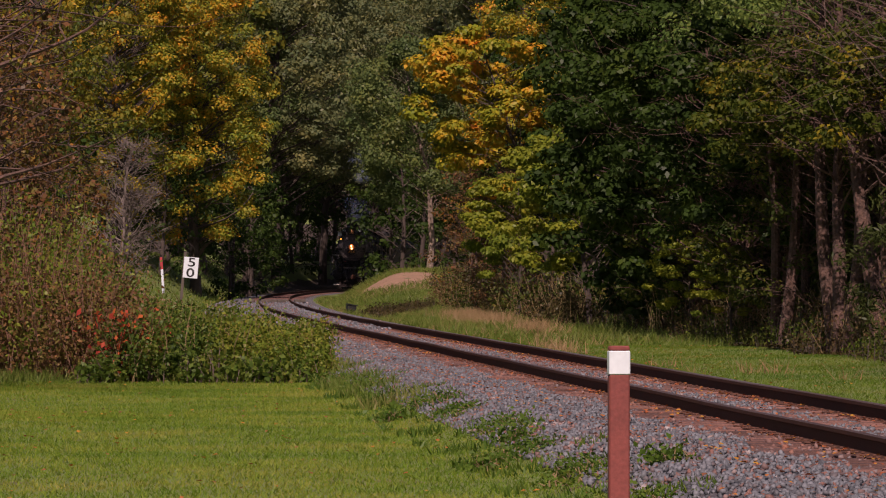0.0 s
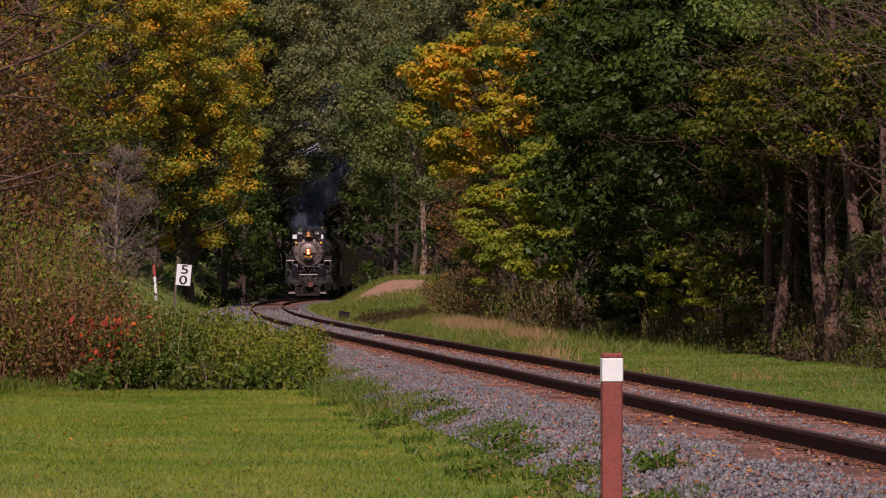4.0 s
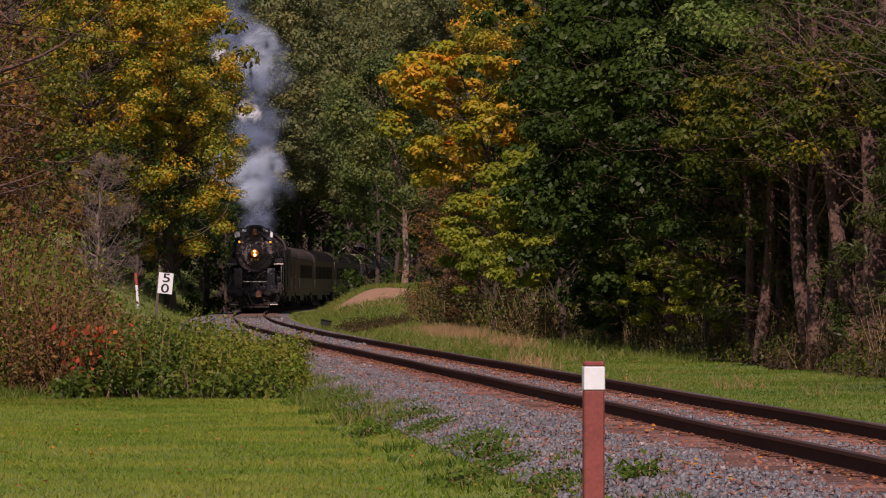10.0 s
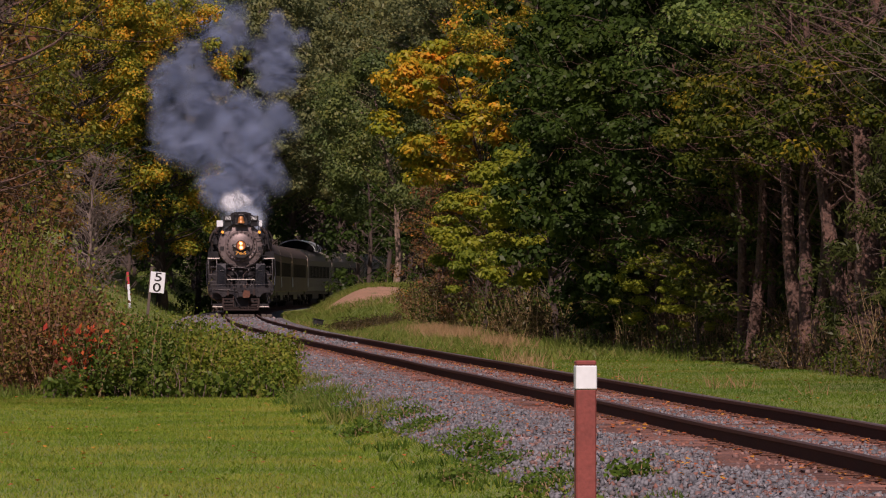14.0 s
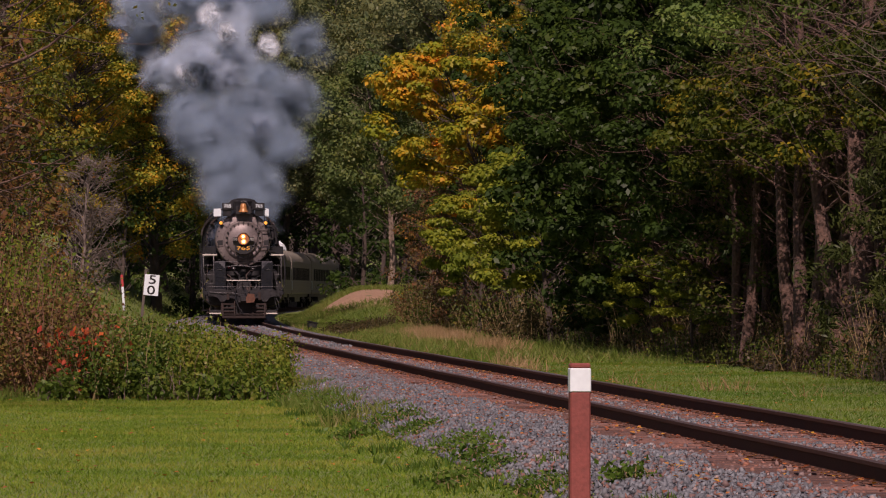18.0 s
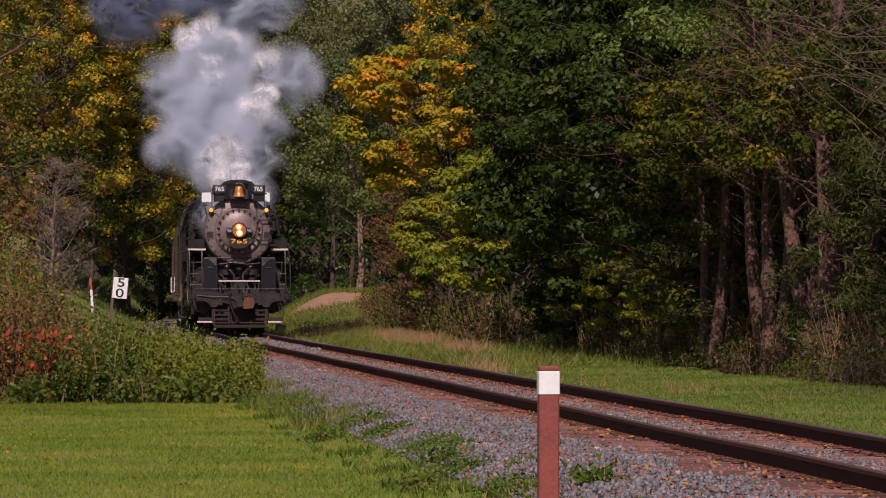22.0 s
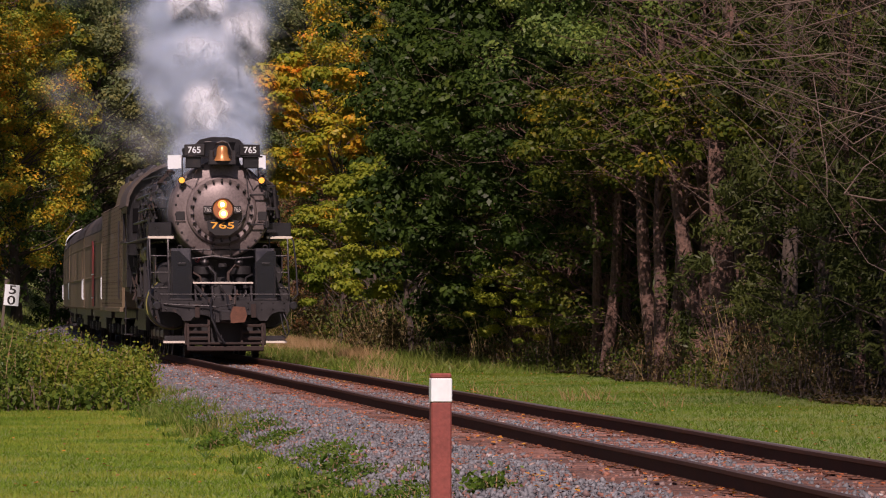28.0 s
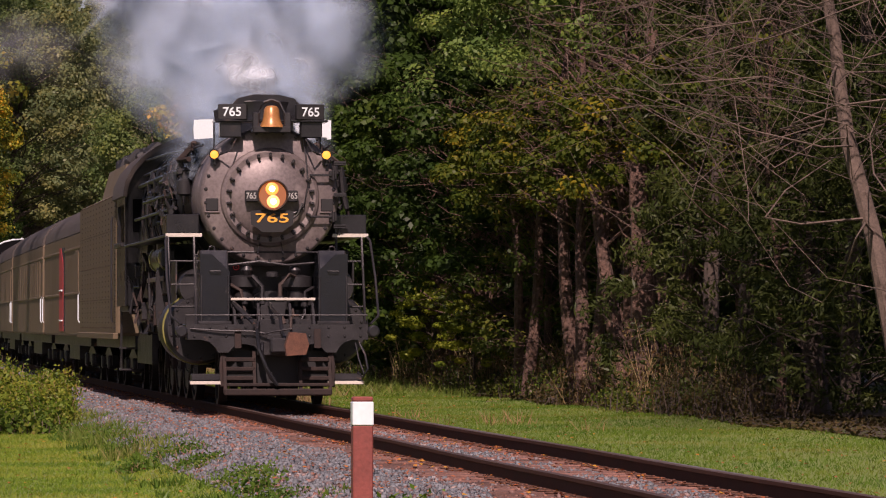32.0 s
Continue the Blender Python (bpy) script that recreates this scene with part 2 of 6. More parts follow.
L_wood = leaf_mat("leaves_wood_edge", [(0.026, 0.044, 0.01), (0.04, 0.064, 0.013), (0.062, 0.09, 0.016), (0.1, 0.118, 0.018), (0.22, 0.16, 0.026)], patch=0.5)
L_gold = leaf_mat("leaves_gold", [(0.1, 0.165, 0.026), (0.16, 0.235, 0.03), (0.26, 0.29, 0.033), (0.42, 0.35, 0.033), (0.64, 0.35, 0.028), (0.74, 0.24, 0.03)], patch=0.6, through_light=0.4, single=0.5)
L_orange = leaf_mat("leaves_orange", [(0.13, 0.185, 0.018), (0.21, 0.25, 0.02), (0.36, 0.31, 0.022), (0.6, 0.33, 0.025), (0.78, 0.24, 0.02)], patch=0.45, single=.4)
# far green leaves, paled and greyed: the haze is put into the colour
L_hazed = leaf_mat("leaves_hazed_green", [(0.1, 0.15, 0.065), (0.145, 0.19, 0.085), (0.2, 0.22, 0.08), (0.27, 0.25, 0.085)], through_light=0.45)
L_rust = leaf_mat("leaves_rust", [(0.035, 0.06, 0.02), (0.08, 0.06, 0.028), BROWN, (0.2, 0.085, 0.035), (0.12, 0.13, 0.028), (0.34, 0.16, 0.03), (0.5, 0.22, 0.03)], patch=0.9, single=.35)
L_red = leaf_mat("leaves_red", [(0.5, 0.05, 0.05), (0.55, 0.14, 0.04), (0.6, 0.06, 0.06)])
L_bush = leaf_mat("leaves_bramble", [(0.03, 0.062, 0.014), (0.06, 0.115, 0.02), (0.1, 0.17, 0.025), (0.17, 0.22, 0.032), (0.18, 0.13, 0.045)], patch=0.9, through_light=0.4)
L_locust = leaf_mat("leaves_locust", [(0.028, 0.05, 0.009), (0.052, 0.082, 0.011), (0.1, 0.118, 0.013), (0.32, 0.23, 0.018)], patch=0.6, through_light=0.35)
L_ash = leaf_mat("leaves_ash", [(0.07, 0.135, 0.035), (0.11, 0.19, 0.045), (0.155, 0.235, 0.05), (0.21, 0.25, 0.045)], through_light=0.4)
L_brier = leaf_mat("leaves_brier", [(0.05, 0.1, 0.012), (0.09, 0.16, 0.018), (0.15, 0.22, 0.025), (0.24, 0.26, 0.034), (0.22, 0.15, 0.04)], patch=1.1, through_light=0.4)
L_vweed = leaf_mat("leaves_low_weed", [(0.04, 0.1, 0.014), (0.07, 0.15, 0.02), (0.11, 0.19, 0.026), (0.18, 0.21, 0.03)], patch=0.8, through_light=0.4)
# darker copy of the lawn colours, for the shaded strip by the wood
L_lawn_shade = leaf_mat("grass_lawn_shade", [(0.05, 0.125, 0.012), (0.08, 0.17, 0.016), (0.115, 0.2, 0.02), (0.16, 0.21, 0.03), (0.22, 0.22, 0.05)], patch=0.45, single=0.2)
L_needle = leaf_mat("needles", [(0.022, 0.036, 0.01), (0.04, 0.056, 0.014), (0.065, 0.08, 0.018)], through_light=0.15)
L_weed = leaf_mat("weeds_rust", [(0.05, 0.085, 0.018), (0.12, 0.14, 0.026), (0.22, 0.11, 0.05), (0.13, 0.065, 0.035), (0.2, 0.18, 0.04), (0.3, 0.13, 0.06), (0.08, 0.125, 0.022), (0.1, 0.065, 0.03)], patch=1.6, single=0.5)
# brown weeds, darkened in colour for the shade at the wood's foot
L_under = leaf_mat("weeds_brown_shade", [(0.03, 0.036, 0.012), (0.055, 0.05, 0.018), (0.1, 0.07, 0.03), (0.05, 0.07, 0.016)], patch=0.9)
L_lawn = leaf_mat("grass_lawn", [(0.07, 0.155, 0.013), (0.12, 0.23, 0.02), (0.175, 0.275, 0.027), (0.27, 0.31, 0.042), (0.4, 0.35, 0.09)], patch=0.5, single=0.5)
L_wild = leaf_mat("grass_wild", [(0.06, 0.12, 0.02), (0.11, 0.18, 0.028), (0.17, 0.21, 0.045), (0.26, 0.21, 0.09)], patch=0.35)
L_stalk = leaf_mat("weeds_tan", [(0.05, 0.06, 0.015), (0.11, 0.09, 0.03), (0.2, 0.13, 0.055), (0.12, 0.06, 0.03), (0.09, 0.1, 0.02)], patch=0.8)
L_dry = leaf_mat("grass_dry", [(0.32, 0.2, 0.1), (0.4, 0.27, 0.14), (0.24, 0.17, 0.08)], patch=0.6)
L_fallen = leaf_mat("fallen_leaves", [(0.3, 0.09, 0.03), (0.5, 0.26, 0.04), (0.4, 0.11, 0.045), (0.2, 0.09, 0.05), (0.36, 0.13, 0.06)], through_light=0.1)
S_white = smoke_mat("steam_white", (0.77, 0.86, 0.92), 0.52, 1.5)
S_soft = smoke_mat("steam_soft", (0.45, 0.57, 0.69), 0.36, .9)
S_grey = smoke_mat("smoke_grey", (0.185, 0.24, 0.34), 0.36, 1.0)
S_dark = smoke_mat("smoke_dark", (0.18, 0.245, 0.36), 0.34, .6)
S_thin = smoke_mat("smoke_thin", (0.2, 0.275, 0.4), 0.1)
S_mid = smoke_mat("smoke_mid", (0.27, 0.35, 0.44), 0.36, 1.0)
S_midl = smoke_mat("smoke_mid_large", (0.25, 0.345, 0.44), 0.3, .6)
S_wisp = smoke_mat("steam_wisp", (0.6, 0.65, 0.72), 0.022)


# ---------------------------------------------------------------- mesh building
class B:
    """Collects vertices and faces of one mesh."""

    def __init__(self):
        self.v, self.f = [], []

    def add(self, verts, faces, m=None):
        k = len(self.v)
        self.v += [tuple(m @ Vector(p)) for p in verts] if m else [tuple(p) for p in verts]
        self.f += [tuple(i + k for i in f) for f in faces]
        return self

    def box(self, x0, x1, y0, y1, z0, z1, c=0.012, m=None):
        """A box with chamfered edges along all sides."""
        c = min(c, (x1 - x0) * .3, (y1 - y0) * .3, (z1 - z0) * .3)
        cx, cy, cz, hx, hy, hz = (x0 + x1) / 2, (y0 + y1) / 2, (z0 + z1) / 2, (x1 - x0) / 2, (y1 - y0) / 2, (z1 - z0) / 2
        vs, idx = [], {}
        for a in (-1, 1):
            for b in (-1, 1):
                for d in (-1, 1):
                    for k in range(3):
                        p = [a * (hx - (c if k != 0 else 0)), b * (hy - (c if k != 1 else 0)), d * (hz - (c if k != 2 else 0))]
                        idx[a, b, d, k] = len(vs)
                        vs.append((cx + p[0], cy + p[1], cz + p[2]))
        fs = []
        for s in (-1, 1):
            fs.append([idx[s, b, d, 0] for b, d in ((-1, -1), (1, -1), (1, 1), (-1, 1))][::s])
            fs.append([idx[a, s, d, 1] for a, d in ((-1, -1), (-1, 1), (1, 1), (1, -1))][::s])
            fs.append([idx[a, b, s, 2] for a, b in ((-1, -1), (1, -1), (1, 1), (-1, 1))][::s])
        for a in (-1, 1):
            for b in (-1, 1):
                fs.append([idx[a, b, -1, 0], idx[a, b, 1, 0], idx[a, b, 1, 1], idx[a, b, -1, 1]][::-a * b])
                fs.append([idx[a, -1, b, 0], idx[a, 1, b, 0], idx[a, 1, b, 2], idx[a, -1, b, 2]][::a * b])
                fs.append([idx[-1, a, b, 1], idx[1, a, b, 1], idx[1, a, b, 2], idx[-1, a, b, 2]][::-a * b])
                for d in (-1, 1):
                    fs.append([idx[a, b, d, 0], idx[a, b, d, 1], idx[a, b, d, 2]][::a * b * d])
        return self.add(vs, fs, m)

    def turn(self, profile, axis="y", seg=24, center=(0, 0, 0), closed=True, a0=0.0, a1=2 * math.pi):
        """A profile of (along, radius) turned round an axis."""
        full = a1 - a0 > 6.28
        n = seg if full else seg + 1
        vs, fs = [], []
        for al, r in profile:
            for i in range(n):
                t = a0 + (a1 - a0) * i / seg
                u, w = r * math.cos(t), r * math.sin(t)
                p = {"y": (u, al, w), "z": (u, w, al), "x": (al, u, w)}[axis]
                vs.append((p[0] + center[0], p[1] + center[1], p[2] + center[2]))
        for j in range(len(profile) - 1):
            for i in range(seg):
                k = (i + 1) % n
                q = [j * n + i, j * n + k, (j + 1) * n + k, (j + 1) * n + i]
                fs.append(q if axis != "y" else q[::-1])
        if closed and full:
            fs.append(list(range(n)) if axis == "y" else list(range(n))[::-1])
            e = [(len(profile) - 1) * n + i for i in range(n)]
            fs.append(e[::-1] if axis == "y" else e)
        return self.add(vs, fs)

    def tube(self, pts, r, seg=6):
        """A round bar along a line of points; r: one radius, or one for each point."""
        pts = [Vector(p) for p in pts]
        rs = r if isinstance(r, (list, tuple)) else [r] * len(pts)
        vs, fs = [], []
        for i, p in enumerate(pts):
            d = (pts[min(i + 1, len(pts) - 1)] - pts[max(i - 1, 0)]).normalized()
            a = d.orthogonal().normalized() if abs(d.z) > 0.95 else d.cross(Vector((0, 0, 1))).normalized()
            b = d.cross(a)
            for k in range(seg):
                t = 2 * math.pi * k / seg
                vs.append(p + (a * math.cos(t) + b * math.sin(t)) * rs[i])
        for i in range(len(pts) - 1):
            for k in range(seg):
                j = (k + 1) % seg
                fs.append((i * seg + k, i * seg + j, (i + 1) * seg + j, (i + 1) * seg + k))
        fs.append(tuple(range(seg))[::-1])
        fs.append(tuple((len(pts) - 1) * seg + k for k in range(seg)))
        return self.add(vs, fs)

    def slab(self, outline, y0, y1, axis="y"):
        """An outline in x, z (or y, z for axis x; x, y for axis z) given thickness along the axis."""
        n = len(outline)
        put = {"y": lambda u, w, k: (u, k, w), "x": lambda u, w, k: (k, u, w), "z": lambda u, w, k: (u, w, k)}[axis]
        vs = [put(u, w, y0) for u, w in outline] + [put(u, w, y1) for u, w in outline]
        fs = [tuple(range(n)), tuple(range(n, 2 * n))[::-1]] + [(i, i + n, (i + 1) % n + n, (i + 1) % n) for i in range(n)]
        return self.add(vs, fs)

    def mesh(self, name, material, smooth=0.6):
        me = bpy.data.meshes.new(name)
        me.from_pydata(self.v, [], self.f)
        bm = bmesh.new()
        bm.from_mesh(me)
        bmesh.ops.recalc_face_normals(bm, faces=bm.faces)
        bm.to_mesh(me)
        bm.free()
        me.materials.append(material)
        if smooth:
            me.shade_smooth()
            me.set_sharp_from_angle(angle=smooth)
        return me


def part(name, b, material, parent=None, label="", m=None, smooth=0.6):
    """Links a mesh (of a builder, or ready) as one object under a thing or part."""
    ob = new(name, b.mesh(name, material, smooth) if isinstance(b, B) else b)
    if parent:
        ob.parent = parent
    if m:
        ob.matrix_basis = m
    if label:
        ob["label"] = label
    return ob


def flakes(name, co, material, k=4, uv=None):
    """A mesh of many separate k-cornered faces from an array of their corners."""
    co = np.asarray(co, dtype=np.float32).reshape(-1, 3)
    n = len(co) // k
    me = bpy.data.meshes.new(name)
    me.vertices.add(n * k)
    me.vertices.foreach_set("co", co.ravel())
    me.loops.add(n * k)
    me.loops.foreach_set("vertex_index", np.arange(n * k, dtype=np.int32))
    me.polygons.add(n)
    me.polygons.foreach_set("loop_start", np.arange(0, n * k, k, dtype=np.int32))
    if uv is not None:
        lay = me.uv_layers.new(name="UVMap")
        lay.data.foreach_set("uv", np.asarray(uv, dtype=np.float32).ravel())
    me.update(calc_edges=True)
    me.materials.append(material)
    return me


def leaf_quads(c, size, rng, up=0.45, long=1.5, out=None):
    """Kite-shaped leaves round the centres c, facing all ways but rather up, and outwards along out."""
    n = len(c)
    nor = rng.normal(size=(n, 3))
    nor /= np.linalg.norm(nor, axis=1)[:, None]
    if out is not None:
        nor = nor * .75 + out
    nor[:, 2] += up
    nor /= np.linalg.norm(nor, axis=1)[:, None]
    a = np.cross(nor, rng.normal(size=(n, 3)))
    a /= np.linalg.norm(a, axis=1)[:, None] + 1e-9
    b = np.cross(nor, a)
    s = (size * rng.uniform(0.6, 1.35, n))[:, None]
    a, b = a * s * long * 0.5, b * s * 0.5
    bend = nor * s * 0.12
    return np.stack([c - a, c + b * 0.9 + bend, c + a * 0.9, c - b * 0.9 + bend], 1)


# ---------------------------------------------------------------- the line of the track
HEAD = [(-160, 4.308), (121, 4.308), (160, 3.558), (200, 2.632), (240, 1.914), (275, 0.789), (310, -0.433), (341, -2.002), (383, -5.245), (680, -14.6)]
_s = np.arange(-160, 680.1, 0.5)
_h = np.radians(np.interp(_s, [p[0] for p in HEAD], [p[1] for p in HEAD]))
_x = np.concatenate([[0], np.cumsum(-np.sin((_h[1:] + _h[:-1]) / 2) * 0.5)])
_y = np.concatenate([[0], np.cumsum(np.cos((_h[1:] + _h[:-1]) / 2) * 0.5)])
_x += 4.241 - np.interp(35.5, _s, _x)
_y += 35.5 - np.interp(35.5, _s, _y)


def rail_at(s):
    """The track's middle at s metres along it, and its bearing."""
    return float(np.interp(s, _s, _x)), float(np.interp(s, _s, _y)), float(np.interp(s, _s, _h))


def side_of(x, y):
    """How far right of the track's middle a place lies (arrays too)."""
    return (np.asarray(x) - np.interp(y, _y, _x)) * np.cos(np.interp(y, _y, _h))


def smooth(a, b, v):
    t = np.clip((np.asarray(v, float) - a) / (b - a), 0, 1)
    return t * t * (3 - 2 * t)


def bumps(x, y):
    return 0.5 * np.sin(x * 0.71 + 1.3 * np.sin(y * 0.23)) + 0.5 * np.sin(y * 0.53 + 2 * np.sin(x * 0.31))


def height(x, y):
    """The ground: bed of the line, lawns, the banks by the crossing, the wooded hill beyond."""
    x, y = np.asarray(x, float), np.asarray(y, float)
    d = side_of(x, y)
    z = -0.45 + 0.05 * bumps(x, y) * smooth(4, 8, np.abs(d))
    z = z + 0.255 * (1 - smooth(2.3, 3.6, np.where(d < 0, -d, d * 1.25)))
    far = smooth(217, 246, y)
    z = z + far * smooth(2.6, 7.0, d) * 1.75 * (1 - 0.35 * smooth(277, 332, y))
    z = z + smooth(221, 277, y) * smooth(-3.0, -8.0, d) * 2.0
    z = z + smooth(121, 166, y) * smooth(-3.4, -7.5, d) * 0.75
    z = z + smooth(6, 30, d) * 0.3
    z = z + 34 * smooth(443, 709, y) + 10 * smooth(30, 120, np.abs(d)) * smooth(133, 332, y)
    return z


# ---------------------------------------------------------------- ground, bed, rails
def sheet(name, ds, ys, lift, material, kind="structure", label="", category="", zfun=None):
    """A sheet that follows the ground beside the track, on lines of offset ds and distance ys."""
    ds, ys = np.asarray(ds, float), np.asarray(ys, float)
    Y, D = np.meshgrid(ys, ds, indexing="ij")
    X = np.interp(Y, _y, _x) + D
    Z = (zfun or height)(X, Y) + lift
    co = np.stack([X, Y, Z], -1).reshape(-1, 3)
    n, m = len(ys), len(ds)
    i, j = np.meshgrid(np.arange(n - 1), np.arange(m - 1), indexing="ij")
    a = (i * m + j).ravel()
    me = bpy.data.meshes.new(name)
    me.from_pydata(co.tolist(), [], np.stack([a, a + 1, a + m + 1, a + m], 1).tolist())
    me.shade_smooth()
    me.materials.append(material)
    return tagged(new(name, me), label, category, kind=kind)


ys_all = np.concatenate([[-2500, -900, -300, -120], np.arange(-60, 20, 5), np.arange(20, 140, 1.0), np.arange(140, 340, 2), np.arange(340, 730, 10), [1000, 1600, 3200]])
ds_all = np.concatenate([[-2500, -800, -300, -150, -90, -60, -40], np.arange(-30, -8, 2), np.arange(-8, 8.1, 0.2), np.arange(10, 31, 2), [40, 60, 90, 150, 300, 800, 2500]])
sheet("ground", ds_all, ys_all, 0, M_ground, label="mown grass and earth beside a railway line", category="ground")
sheet("track_bed", [-2.75, -2.4, -2, -1.6, -1.2, -0.6, 0, 0.6, 1.2, 1.6, 2.0], np.arange(-60, 480, 2.0), 0.014, M_bed, label="grey crushed stone bed under the rails", category="gravel")
sheet("rail_bed", [-1.5, -1.2, -.8, -.4, 0, .4, .8, 1.2, 1.5], np.arange(-60, 480, 2.0), 0.022, M_rustbed, label="rust-stained gravel between the rails", category="gravel")
sheet("crossing_road", np.arange(-16, 2.9, 0.8), np.arange(222, 229.6, .75), 0.02, M_dirt, label="dirt lane crossing the track on planks", category="road")
sheet("bare_bank", np.arange(4.0, 8.9, 0.35), np.arange(232, 255, 1.0), 0.012, M_dirt, label="bare tan earth on top of the bank", category="earth")

sheet("wood_floor_right", [8.6, 9.2, 10, 12, 16, 22, 30, 45, 70, 110, 170], np.arange(40, 781, 5.0), 0.03, M_litter, label="dark leaf litter under the trees", category="forest floor")
sheet("wood_floor_left", [-170, -110, -70, -45, -30, -22, -16, -12, -10.5, -9.8], np.arange(76, 781, 4.0), 0.03, M_litter, label="dark leaf litter under the trees", category="forest floor")
sheet("hill_floor", [-9.8, -5, 0, 4, 8.6], np.arange(486, 781, 5.0), 0.03, M_litter, label="leaf litter on the wooded hill", category="forest floor")
sheet("bank_floor", [3.2, 4.2, 5.4, 7, 8.6], np.arange(264, 487, 4.0), 0.026, M_litter, label="shaded leaf litter on the bank", category="forest floor")
sheet("cutting_floor", [-9.8, -7, -5, -3.2, -2.7], np.arange(318, 490, 5.0), 0.02, M_litter, label="shaded leaf litter beside the track", category="forest floor")

track = tagged(new("railway_track"), "single railway track with brown rails on worn wooden ties", "railway track", kind="structure")


def rail(off):
    prof = [(-.07, -.17), (.07, -.17), (.07, -.155), (.012, -.14), (.012, -.045), (.036, -.035), (.036, -.004), (.03, 0), (-.03, 0), (-.036, -.004), (-.036, -.035), (-.012, -.045), (-.012, -.14), (-.07, -.155)]
    ss = np.concatenate([np.arange(-60, 430, 2.0)])
    n = len(prof)
    vs, fs, mi = [], [], []
    for s in ss:
        x, y, h = rail_at(s)
        wob = 0.004 * math.sin(s * 0.55 + off)
        for u, z in prof:
            vs.append((x + (off + u + wob) * math.cos(h), y + (off + u) * math.sin(h), z + 0.004 * math.sin(s * 0.4 + off)))
    for i in range(len(ss) - 1):
        for k in range(n):
            j = (k + 1) % n
            fs.append((i * n + k, i * n + j, (i + 1) * n + j, (i + 1) * n + k))
            mi.append(1 if k in (6, 7, 8) else 0)
    me = bpy.data.meshes.new("rail")
    me.from_pydata(vs, [], fs)
    me.materials.append(M_rail)
    me.materials.append(M_railtop)
    me.polygons.foreach_set("material_index", mi)
    me.update()
    return part("rail", me, None, track)


RAILS = [rail(-0.7525), rail(0.7525)]


# ---------------------------------------------------------------- the train, in its own space: y runs back from the front, z from the rails
def lettering(text, size, depth, material, parent, m, label="", name="number_lettering"):
    cu = bpy.data.curves.new(name, "FONT")
    cu.body, cu.size, cu.extrude, cu.align_x, cu.align_y = text, size, depth, "CENTER", "CENTER"
    cu.offset = size * 0.012
    tmp = bpy.data.objects.new(name, cu)
    scene.collection.objects.link(tmp)
    me = bpy.data.meshes.new_from_object(tmp.evaluated_get(bpy.context.evaluated_depsgraph_get()))
    bpy.data.objects.remove(tmp)
    bpy.data.curves.remove(cu)
    me.materials.clear()
    me.materials.append(material)
    ob = part(name, me, None, parent, label)
    ob.matrix_basis = m
    return ob


FACE = pose(0, 0, 0, 90, 0, 0)     # lays letters upright, facing the front of the train


def ring(b, n, r, y, cz, size, cx=0.0, depth=0.02):
    for i in range(n):
        a = 2 * math.pi * (i + .5) / n
        x, z = cx + r * math.cos(a), cz + r * math.sin(a)
        b.turn([(y - depth, size * .6), (y - depth * .4, size), (y, size)], "y", 6, (x, 0, z))


def wheel_mesh(name, r, w, spokes):
    """A spoked driver or plain disc wheel round the x axis."""
    b = B()
    b.turn([(-w / 2, r - .07), (-w / 2, r), (w / 2, r), (w / 2, r - .07), (-w / 2, r - .07)], "x", 36, closed=False)
    b.turn([(-w / 2 - .03, .0), (-w / 2 - .03, r * .26), (w / 2, r * .26), (w / 2, 0)], "x", 20, closed=False)
    if spokes:
        for i in range(spokes):
            b.box(-w * .3, w * .3, -.05, .05, r * .2, r - .05, .01, pose(0, 0, 0, 360 * i / spokes, 0, 0))
        b.slab([(-.25, -r * .8), (.25, -r * .8), (.45, -r * .45), (-.45, -r * .45)], -w * .4, w * .4, "x")
    else:
        b.turn([(-w * .15, r * .2), (-w * .15, r - .05), (w * .15, r - .05), (w * .15, r * .2)], "x", 28, closed=False)
        for i in range(6):
            b.turn([(-w * .3, .05), (w * .3, .05)], "x", 8, (0, r * .55 * math.cos(i * 1.047), r * .55 * math.sin(i * 1.047)))
    return b.mesh(name, M_iron)


ROLLING = []        # (part, radius, place) of each wheelset
CZ = 3.30           # boiler's middle above the rails


